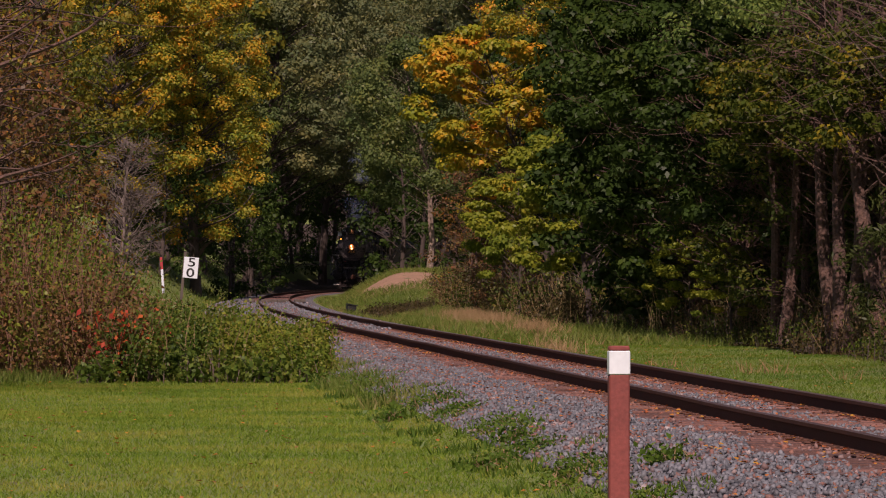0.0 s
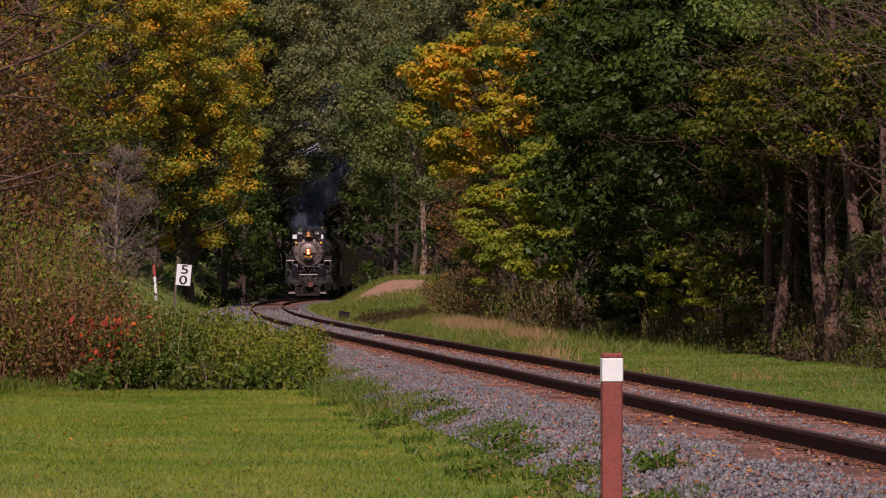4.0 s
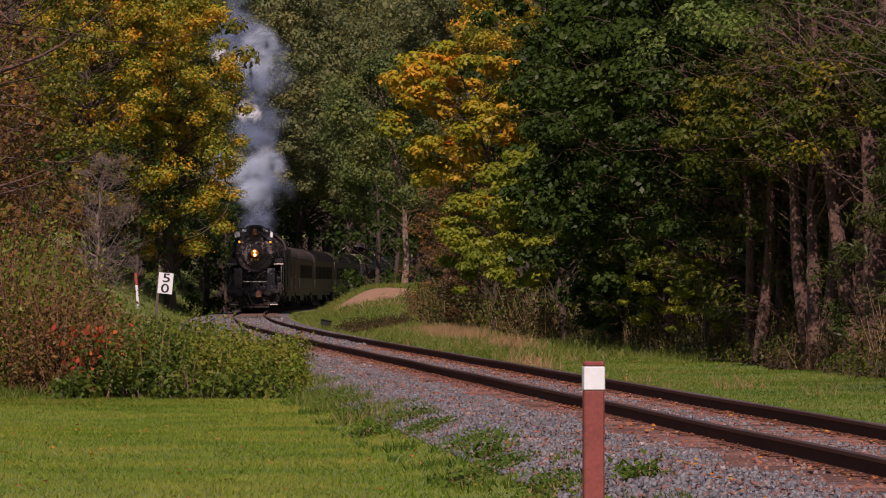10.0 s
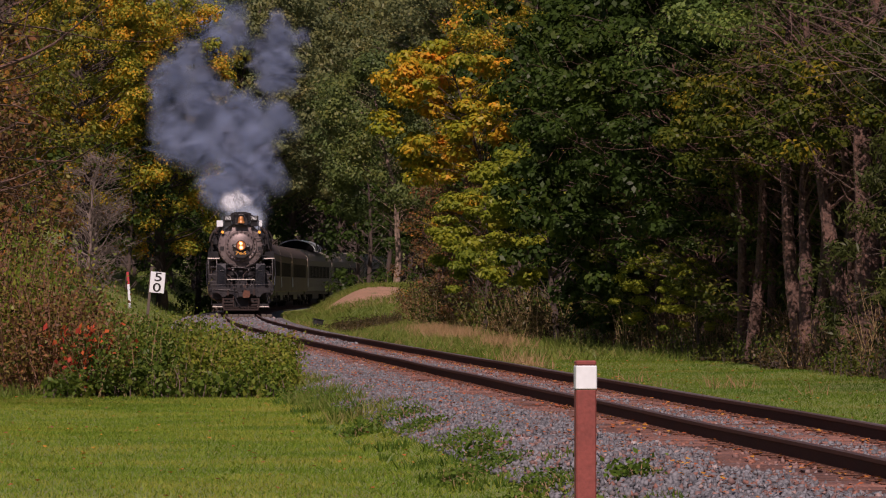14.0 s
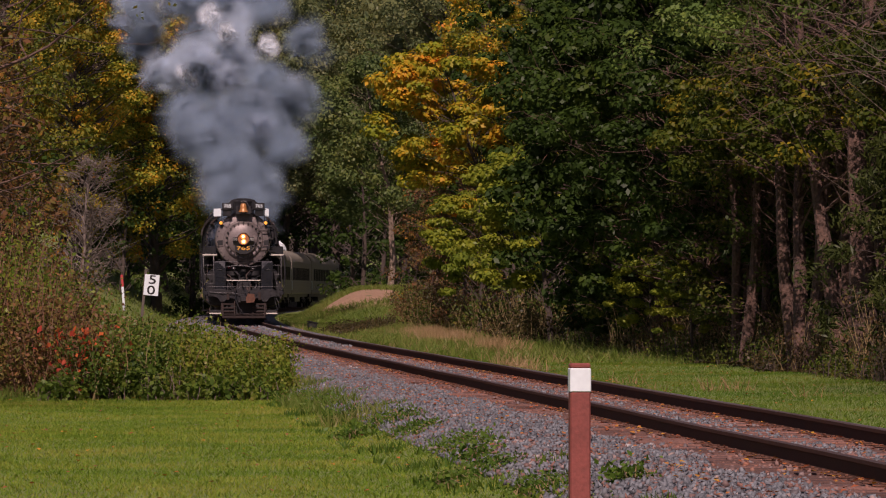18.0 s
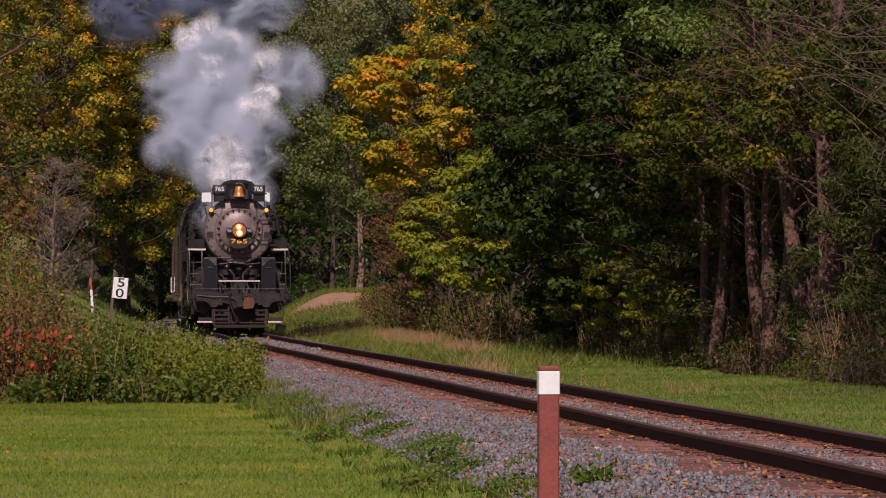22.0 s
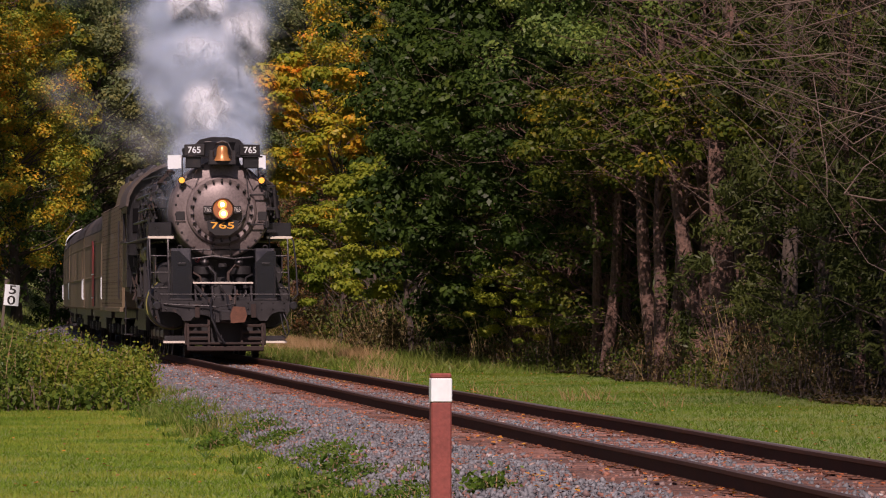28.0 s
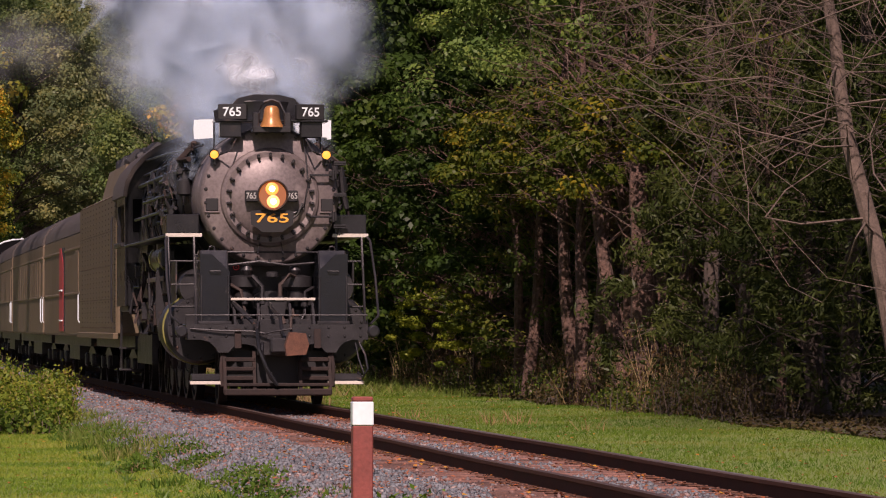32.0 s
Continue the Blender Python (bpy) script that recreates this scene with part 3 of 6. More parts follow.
def locomotive():
    lo = tagged(new("steam_locomotive"), "black steam locomotive with grey smokebox and lit headlight on the rails", "locomotive")
    def P(name, b, m, parent=lo, label="", smooth=0.6):
        return part(name, b, m, parent, label, smooth=smooth)
    # boiler, smokebox
    P("boiler", B().turn([(3.2, 1.12), (7.0, 1.16), (7.05, 1.2), (9.0, 1.27), (12.9, 1.3), (12.9, .4)], "y", 40, (0, 0, CZ)), M_black)
    for y in (4.6, 6.2, 7.8, 9.4, 11.0):
        r = 1.135 if y < 7 else 1.23 if y < 9 else 1.29
        P("boiler_band", B().turn([(y - .05, r), (y - .05, r + .025), (y + .05, r + .025), (y + .05, r)], "y", 40, (0, 0, CZ), closed=False), M_frame)
    sm = P("smokebox", B().turn([(2.1, .30), (2.1, 1.04), (2.12, 1.07), (2.17, 1.1), (3.9, 1.11), (3.9, .5)], "y", 56, (0, 0, CZ)), M_graphite, label="dull grey smokebox front")
    b = B()
    ring(b, 30, 1.02, 2.1, CZ, .03)
    tagged(P("rivets", b, M_frame, sm), kind="stuff")
    door = P("smokebox_door", B().turn([(2.1, .79), (2.03, .77), (1.99, .72), (2.0, .64), (1.98, .62), (1.95, .56), (1.9, .38), (1.875, .18), (1.87, .02)], "y", 56, (0, 0, CZ - .02)), M_graphite)
    clamp = B().box(-.022, .022, -.045, .03, -.035, .05, .01)
    clamp.turn([(-.075, .014), (-.02, .022), (0, .022)], "y", 6, (0, -.03, 0))
    cm = clamp.mesh("door_clamp", M_frame)
    for i in range(22):
        a = 2 * math.pi * (i + .5) / 22
        part("door_clamp", cm, None, door, m=pose(.655 * math.cos(a), 1.98, CZ - .02 + .655 * math.sin(a), 0, -math.degrees(a) + 90, 0))
    for dz in (.33, -.33):
        P("door_hinge", B().box(.62, .98, 1.95, 1.98, CZ + dz - .018, CZ + dz + .018, .008).turn([(CZ + dz - .08, .028), (CZ + dz + .08, .028)], "z", 10, (1.0, 1.97, 0)).box(.94, 1.06, 1.98, 2.1, CZ + dz - .07, CZ + dz + .07), M_frame)
    for k in range(3):
        z = CZ + .5 - .5 * k
        st_ = P("smokebox_step", B().box(1.0, 1.2, 1.93, 2.1, z - .015, z + .015, .006).box(1.08, 1.12, 2.0, 2.1, z - .12, z, .006), M_frame)
        P("step_lip", B().box(1.0, 1.2, 1.925, 1.945, z + .015, z + .05, .005), M_frame, st_)
    P("door_dart", B().turn([(1.9, .05), (1.85, .05), (1.84, .02)], "y", 12, (.24, 0, CZ - .45)).tube([(.24, 1.86, CZ - .45), (.42, 1.85, CZ - .3), (.5, 1.87, CZ - .12)], .018), M_frame)
    P("conduit", B().tube([(.3, 1.9, CZ - .3), (.52, 1.92, CZ - .2), (.6, 1.96, CZ + .2), (.56, 2.03, CZ + .7), (.5, 2.06, CZ + 1.05)], .014), M_frame)
    for sx in (-1, 1):
        # solid black block; the shade within the opening is its colour
        P("hand_hole", B().box(sx * .915 - .1, sx * .915 + .1, 2.085, 2.13, CZ - .24, CZ - .04, .01), M_paint_black, sm, "square opening drawn as a black block for its shaded inside")
        P("hole_lip", B().box(sx * .915 - .12, sx * .915 + .12, 2.07, 2.12, CZ - .27, CZ - .245), M_graphite, sm)
    for sx in (-1, 1):
        P("door_grip", B().tube([(sx * .17, 2.03, CZ - .74), (sx * .17, 1.95, CZ - .76), (sx * .2, 1.95, CZ - .9), (sx * .2, 2.06, CZ - .92)], .013), M_frame)
    # headlight with two lamps, number plate and small boards
    hl = P("headlight", B().turn([(1.92, .2), (1.62, .235), (1.56, .25), (1.55, .235), (1.6, .215)], "y", 36, (0, 0, CZ), closed=False), M_black)
    P("reflector", B().turn([(1.6, .22), (1.64, .18), (1.67, .1), (1.68, .01)], "y", 32, (0, 0, CZ)), G_dish, hl, "reflector dish with a faint amber glow for the lamps' spill")
    for nm, dx, dz, g, lb in (("upper_lamp", -.01, .1, G_lamp, "glowing orange headlamp"), ("lower_lamp", .01, -.1, G_lamp2, "glowing white headlamp")):
        P(nm, B().turn([(1.64, .105), (1.59, .1), (1.575, .06), (1.57, .01)], "y", 24, (dx, 0, CZ + dz)), g, hl, lb)
        P("bulb", B().turn([(1.58, .058), (1.565, .04), (1.56, .01)], "y", 16, (dx, 0, CZ + dz)), G_bulb, hl, "white-hot bulb")
    P("lamp_bracket", B().box(-.12, .12, 1.66, 1.95, CZ - .3, CZ - .22), M_black, hl)
    np_ = P("number_plate", B().slab([(-.34, CZ - .25), (-.33, CZ - .46), (-.26, CZ - .5), (-.16, CZ - .58), (.16, CZ - .58), (.26, CZ - .5), (.33, CZ - .46), (.34, CZ - .25), (.2, CZ - .23), (-.2, CZ - .23)], 1.66, 1.7), M_paint_black, smooth=.2)
    lettering("765", .2, .006, M_orange, np_, pose(0, 1.655, CZ - .365, 90) @ Matrix.Diagonal((1.85, 1, 1, 1)), "orange numerals")
    for sx in (-1, 1):
        bd = P("side_number_board", B().box(sx * .315 - .1, sx * .315 + .1, 1.74, 1.9, CZ - .1, CZ + .08, .012), M_paint_black)
        lettering("765", .135, .004, M_greypaint, bd, pose(sx * .325, 1.736, CZ - .01, 90) @ Matrix.Diagonal((.85, 1, 1, 1)), "grey-white numerals")
    # number boards, bell and stack on top
    top = P("chimney", B().turn([(4.2, .5), (4.5, .46), (4.7, .43), (4.82, .46), (4.84, .42), (4.6, .36), (4.3, .34)], "z", 32, (0, 3.0, 0), closed=False), M_black)
    P("stack_shield", B().slab([(-.82, 4.5), (.82, 4.5), (.84, 4.68), (.55, 4.78), (.45, 4.88), (.2, 4.94), (-.2, 4.94), (-.45, 4.88), (-.55, 4.78), (-.84, 4.68)], 2.72, 2.78), M_black)
    P("number_board_shelf", B().box(-.9, .9, 2.3, 2.76, 4.46, 4.5), M_black)
    for sx in (-1, 1):
        bd = P("number_board", B().box(-.23, .23, -.05, .06, -.125, .125, .012), M_paint_black)
        bd.matrix_basis = pose(sx * .61, 2.36, 4.62, 0, 0, sx * 14)
        lettering("765", .2, .006, M_white, bd, pose(0, -.052, -.005, 90) @ Matrix.Diagonal((1.02, 1, 1, 1)), "white numerals")
        P("board_bracket", B().box(sx * .64 - .17, sx * .64 + .17, 2.36, 2.6, 4.22, 4.47), M_black)
    bell = P("bell", B().turn([(4.61, .03), (4.6, .085), (4.55, .12), (4.44, .13), (4.35, .15), (4.29, .185), (4.265, .2), (4.28, .165)], "z", 28, (0, 2.3, 0), closed=False), M_brass, label="polished brass bell")
    P("bell_yoke", B().tube([(-.22, 2.3, 4.32), (-.21, 2.3, 4.5), (-.12, 2.3, 4.66), (0, 2.3, 4.7), (.12, 2.3, 4.66), (.21, 2.3, 4.5), (.22, 2.3, 4.32)], .025), M_frame, bell)
    P("bell_stand", B().box(-.3, .3, 2.2, 2.5, 4.18, 4.28).box(-.3, -.2, 2.24, 2.4, 4.24, 4.5).box(.2, .3, 2.24, 2.4, 4.24, 4.5), M_frame, bell)
    # flags and marker lamps
    for sx in (-1, 1):
        P("flag", B().slab([(-1.17, 4.1), (-.87, 4.12), (-.87, 4.42), (-1.17, 4.41), (-1.18, 4.26)], 2.5, 2.515) if sx < 0 else B().slab([(.86, 4.1), (1.02, 4.11), (1.02, 4.41), (.87, 4.43)], 2.5, 2.515), M_white, label="white cloth flag on a stick", smooth=0)
        P("flag_stick", B().tube([(sx * .85, 2.52, 3.8), (sx * .85, 2.52, 4.38)], .012), M_frame)
        ml = P("marker_lamp", B().turn([(2.3, .075), (2.26, .085), (2.26, .068), (2.5, .06)], "y", 18, (sx * .89, 0, 3.95)).box(sx * .89 - .02, sx * .89 + .03, 2.3, 2.5, 3.78, 3.9), M_black)
        P("lens", B().turn([(2.29, .066), (2.255, .055), (2.245, .01)], "y", 16, (sx * .89, 0, 3.95)), G_amber, ml, "lit amber lens")
        P("lamp_cable", B().tube([(sx * .8, 2.3, 3.95), (sx * .66, 2.12, 4.0), (sx * .55, 2.2, 4.2), (sx * .5, 2.4, 4.4)], .014), M_frame)
    for o in lo.children:
        if not o.name.startswith("boiler"):
            o.location.y -= .6
        if o.name.startswith(("bell", "number_board", "board_bracket")):
            o.location.y -= .5
        if o.name.startswith(("bell", "flag")):
            o.location.z += .11
        if o.name.startswith(("marker_lamp", "lamp_cable")):
            o.location.y -= .3
    # pilot beam with its curved lower edge, deck, steps
    half = [(0, .86), (.3, .86), (.36, .93), (.48, .96), (.62, .97), (.7, .9), (.76, .83), (.92, .83), (.97, .92), (1.05, .99), (1.18, 1.03), (1.42, 1.03), (1.42, 1.27), (0, 1.27)]
    beam = P("pilot_beam", B().slab(half + [(-x, z) for x, z in half[-2:0:-1]], .18, .34), M_frame, smooth=0.3)
    b = B()
    for x in (-1.3, -1.05, -.8, -.5, .5, .8, 1.05, 1.3):
        b.turn([(.16, .012), (.18, .022)], "y", 6, (x, 0, 1.22)).turn([(.16, .012), (.18, .022)], "y", 6, (x, 0, 1.08))
    tagged(P("bolts", b, M_frame, beam), kind="stuff")
    P("deck", B().box(-1.42, 1.42, .34, 2.4, 1.2, 1.27), M_frame)
    P("smokebox_saddle", B().slab([(-.9, 1.27), (.9, 1.27), (.7, 1.7), (.75, 2.5), (-.75, 2.5), (-.7, 1.7)], 2.3, 3.6), M_frame)
    for sx in (-1, 1):
        P("cooling_shield", B().slab([(sx * .7, 1.27), (sx * 1.16, 1.27), (sx * 1.16, 2.37), (sx * .98, 2.37), (sx * .7, 2.1)], .75, 1.55), M_bluebox, label="blue-black enamelled pump shield", smooth=0.2)
        P("shield_top", B().slab([(.75, 2.0), (1.55, 2.0), (1.55, 2.43), (1.0, 2.43)], sx * .93 - .21, sx * .93 + .21, "x"), M_bluebox, smooth=0.2)
        P("shield_handle", B().tube([(sx * .93 - .08, .74, 2.1), (sx * .93 - .08, .7, 2.1), (sx * .93 + .08, .7, 2.1), (sx * .93 + .08, .74, 2.1)], .012), M_frame)
        P("lifting_eye", B().tube([(sx * .95 + .05 * math.cos(a), 1.1, 2.45 + .05 * math.sin(a)) for a in np.linspace(0, 6.28, 9)], .012), M_frame)
        # corner steps below the beam
        st = P("pilot_step", B().box(sx * 1.075 - .285, sx * 1.075 + .285, .2, .5, .345, .395).box(sx * 1.075 - .26, sx * 1.075 + .26, .24, .46, .395, .5), M_frame)
        P("step_edge", B().box(sx * 1.075 - .285, sx * 1.075 + .285, .17, .198, .335, .385, .004), M_stepwhite, st, "white painted edge")
        P("step_hanger", B().box(sx * .82 - .03, sx * .82 + .03, .28, .36, .4, 1.0), M_frame)
        # running board end with white edge and ladder
        rb = P("running_board", B().box(sx * 1.33 - .29, sx * 1.33 + .29, 1.95, 12.6, 2.66, 2.7), M_frame)
        P("board_edge", B().box(sx * 1.33 - .29, sx * 1.33 + .29, 1.9, 1.945, 2.655, 2.715, .005), M_stepwhite, rb, "white painted edge")
        P("tool_box", B().box(sx * 1.34 - .26, sx * 1.34 + .26, 2.02, 2.9, 2.715, 3.02), M_black)
        for dx in (-.24, .17):
            P("ladder_stile", B().tube([(sx * 1.34 + dx, 1.92, 2.66), (sx * 1.34 + dx, 1.6, 1.9), (sx * 1.34 + dx, 1.4, 1.25)], .022), M_frame)
        for z in (1.55, 1.9, 2.27):
            P("ladder_rung", B().tube([(sx * 1.34 - .24, .98 + z * .35, z), (sx * 1.34 + .17, .98 + z * .35, z)], .015), M_frame)
        P("hand_rail", B().tube([(sx * 1.6, 1.9, 2.66), (sx * 1.63, 1.75, 2.6), (sx * 1.65, 1.2, 2.0), (sx * 1.63, .6, 1.4), (sx * 1.48, .4, 1.27)], .02), M_frame)
        P("beam_lamp", B().turn([(.08, .07), (.1, .095), (.3, .09)], "y", 18, (sx * 1.5, 0, 1.16)).turn([(.09, .06), (.085, .01)], "y", 18, (sx * 1.5, 0, 1.16)), M_black)
        # cylinders with their lagging, valve chest and curved footing
        cy = P("cylinder", B().turn([(2.0, .1), (2.0, .52), (2.06, .56), (3.6, .56), (3.6, .1)], "y", 32, (sx * 1.06, 0, 1.2)), M_frame)
        b = B()
        ring(b, 14, .47, 2.0, 1.2, .025, sx * 1.06)
        tagged(P("cover_bolts", b, M_frame, cy), kind="stuff")
        P("valve_chest", B().turn([(2.0, .08), (2.0, .27), (2.05, .29), (3.6, .29), (3.6, .08)], "y", 24, (sx * 1.12, 0, 1.86)), M_frame)
        P("lagging_band", B().turn([(2.3, .56), (2.3, .585), (2.42, .585), (2.42, .56)], "y", 32, (sx * 1.06, 0, 1.2), closed=False), M_yellow, cy, "olive yellow band")
        P("side_sheet", B().slab([(2.3, 1.5), (3.4, 1.5), (3.4, 2.3), (2.3, 2.3)], sx * 1.42 - .012, sx * 1.42 + .012, "x"), M_frame)
        # air tanks, pumps, pipes, valve gear under the running board
        P("air_tank", B().turn([(4.2, .1), (4.25, .22), (7.2, .22), (7.25, .1)], "y", 24, (sx * 1.32, 0, 2.36)), M_black)
        P("tank_band", B().turn([(4.45, .222), (4.45, .24), (4.65, .24), (4.65, .222)], "y", 24, (sx * 1.32, 0, 2.36), closed=False), M_yellow)
        P("tank_band", B().turn([(6.7, .222), (6.7, .24), (6.9, .24), (6.9, .222)], "y", 24, (sx * 1.32, 0, 2.36), closed=False), M_yellow)
        P("guide_yoke", B().slab([(sx * .8, 1.0), (sx * 1.5, 1.0), (sx * 1.56, 1.4), (sx * 1.56, 2.1), (sx * 1.3, 2.6), (sx * .8, 2.6)], 5.0, 5.1), M_frame)
        P("crosshead_guide", B().box(sx * 1.2 - .06, sx * 1.2 + .06, 3.6, 5.1, 1.3, 1.36).box(sx * 1.2 - .06, sx * 1.2 + .06, 3.6, 5.1, .88, .94), M_rod)
        for k, (z, y1) in enumerate(((3.75, 12.3), (3.95, 12.5), (3.4, 10.0), (3.15, 12.4))):
            r0 = 1.3 if z > 3.6 else 1.34
            xx = sx * (math.sqrt(max(.1, 1.36 ** 2 - (z - CZ) ** 2)))
            P("boiler_pipe", B().tube([(xx, 3.4, z), (xx, 6, z + .02), (xx * 1.04, 8, z), (xx * 1.05, y1, z)], .03 if k else .045), M_frame)
        for y in (3.9, 4.8, 5.9, 7.2, 8.6, 10.2, 11.4):
            P("down_pipe", B().tube([(sx * 1.2, y, 3.9), (sx * 1.33, y + .05, 3.5), (sx * 1.36, y + .1, 3.0), (sx * 1.3, y + .1, 2.7)], .028), M_frame)
        for y in (4.4, 5.4, 8.0, 9.6):
            P("fitting", B().box(sx * 1.25 - .13, sx * 1.25 + .13, y, y + .32, 3.5, 3.8, .04).turn([(3.78, .1), (3.9, .08), (3.95, .03)], "z", 12, (sx * 1.25, y + .16, 0)), M_frame)
        P("link_hanger", B().slab([(5.6, 1.5), (5.9, 1.45), (6.0, 2.1), (5.9, 2.6), (5.6, 2.6), (5.7, 2.1)], sx * 1.45 - .04, sx * 1.45 + .04, "x"), M_rod)
        P("reach_rod", B().box(sx * 1.48 - .02, sx * 1.48 + .02, 4.4, 8.2, 1.98, 2.06), M_rod)
        # trailing truck frame, ash pan, cab steps
        P("trailing_frame", B().slab([(11.2, .55), (15.2, .55), (15.2, 1.0), (14.2, 1.15), (11.2, 1.1)], sx * 1.15 - .05, sx * 1.15 + .05, "x"), M_frame)
        P("cab_step", B().box(sx * 1.4 - .14, sx * 1.4 + .14, 14.9, 15.3, .4, .44).box(sx * 1.4 - .14, sx * 1.4 + .14, 14.9, 15.3, .8, .84).box(sx * 1.5, sx * 1.52, 14.9, 14.96, .4, 1.6).box(sx * 1.5, sx * 1.52, 15.24, 15.3, .4, 1.6) if sx > 0 else B().box(-1.54, -1.26, 14.9, 15.3, .4, .44).box(-1.54, -1.26, 14.9, 15.3, .8, .84).box(-1.52, -1.5, 14.9, 14.96, .4, 1.6).box(-1.52, -1.5, 15.24, 15.3, .4, 1.6), M_frame)
        # cab side with window
        cs = P("cab_side", B().slab([(12.9, 1.6), (15.4, 1.6), (15.4, 2.75), (12.9, 2.75)], sx * 1.55 - .03, sx * 1.55 + .03, "x").slab([(12.9, 3.45), (15.4, 3.45), (15.4, 3.62), (12.9, 3.62)], sx * 1.55 - .03, sx * 1.55 + .03, "x").slab([(12.9, 2.75), (13.2, 2.75), (13.2, 3.45), (12.9, 3.45)], sx * 1.55 - .03, sx * 1.55 + .03, "x").slab([(15.1, 2.75), (15.4, 2.75), (15.4, 3.45), (15.1, 3.45)], sx * 1.55 - .03, sx * 1.55 + .03, "x"), M_black, smooth=0.2)
        P("arm_rest", B().box(sx * 1.6 - .05, sx * 1.6 + .05, 13.2, 15.1, 2.68, 2.76), M_frame, cs)
    P("middle_step", B().box(-.67, .67, .95, 1.25, 1.64, 1.68), M_frame)
    P("middle_step_edge", B().box(-.67, .67, .92, .948, 1.645, 1.685, .005), M_stepwhite, label="white painted step edge")
    P("beam_rail", B().tube([(-1.42, .3, 1.27), (-1.42, .28, 1.41), (1.42, .28, 1.41), (1.42, .3, 1.27)], .014), M_frame)
    P("smokebox_rail", B().tube([(-1.2, 1.55, 2.35), (-1.0, 1.5, 2.41), (1.0, 1.5, 2.41), (1.2, 1.55, 2.35)], .016), M_frame)
    # pilot of horizontal bars, coupler, air hose
    for z in (.43, .575, .72):
        for sx in (-1, 1):
            P("pilot_bar", B().box(sx * .58 - .23, sx * .58 + .23, .06 + z * .2, .14 + z * .2, z - .034, z + .034, .012), M_rustdark)
    for x in (-.82, -.36, .36, .82):
        P("pilot_upright", B().slab([(.06, .2), (.15, .2), (.36, .86), (.27, .86)], x - .025, x + .025, "x"), M_rustdark)
    P("pilot_plate", B().box(-.84, .84, -.02, .1, .16, .27, .02), M_rustdark, label="dented rusty bottom bar")
    P("pilot_lower_bar", B().box(-.8, .8, .06, .13, .3, .355, .014), M_rustdark)
    # black sheet added for the shade in the gaps between the bars
    P("pilot_backing", B().slab([(-.8, .3), (.8, .3), (.8, .86), (-.8, .86)], .42, .45), M_paint_black)
    cp = P("coupler", B().box(-.13, .13, -.08, .6, .82, 1.06, .03), M_frame)
    P("knuckle", B().slab([(.1, .78), (.4, .8), (.45, .95), (.4, 1.13), (.15, 1.15), (.08, .95)], -.28, -.02), M_rust, cp, "rusty coupler knuckle")
    P("coupler_lever", B().tube([(-.3, .1, 1.1), (-.1, -.02, 1.15), (.2, -.1, 1.2)], .015), M_frame, cp)
    P("coupler_pocket", B().box(-.32, .42, .14, .2, .78, 1.12, .03), M_frame)
    P("air_hose", B().tube([(-.3, .16, 1.3), (-.33, .05, 1.2), (-.31, -.02, .9), (-.2, -.04, .6), (-.02, -.05, .32)], .03), M_black)
    P("front_pipe", B().tube([(-.62, .9, 1.6), (-.5, .5, 1.45), (-.36, .3, 1.3), (-.34, .12, 1.2)], .04), M_frame)
    for sx in (-1, 1):
        P("front_pump", B().turn([(1.28, .22), (1.5, .22), (1.55, .16), (1.8, .15), (1.86, .24), (2.02, .24), (2.05, .1)], "z", 20, (sx * .42, 1.4, 0)), M_frame)
        P("pump_valve", B().turn([(2.05, .06), (2.12, .1), (2.2, .07), (2.22, .02)], "z", 12, (sx * .38, 1.3, 0)), M_frame)
    P("cylinder_saddle_pipe", B().turn([(.95, .2), (1.5, .2), (1.5, .3), (2.2, .3)], "y", 20, (0, 0, 1.5)), M_frame)
    P("red_valve_wheel", B().turn([(1.3, .035), (1.285, .044), (1.3, .052), (1.315, .044)], "y", 14, (-.55, 0, 2.17), closed=False).turn([(1.29, .012), (1.31, .012)], "y", 8, (-.55, 0, 2.17)), M_red, label="small red valve wheel")
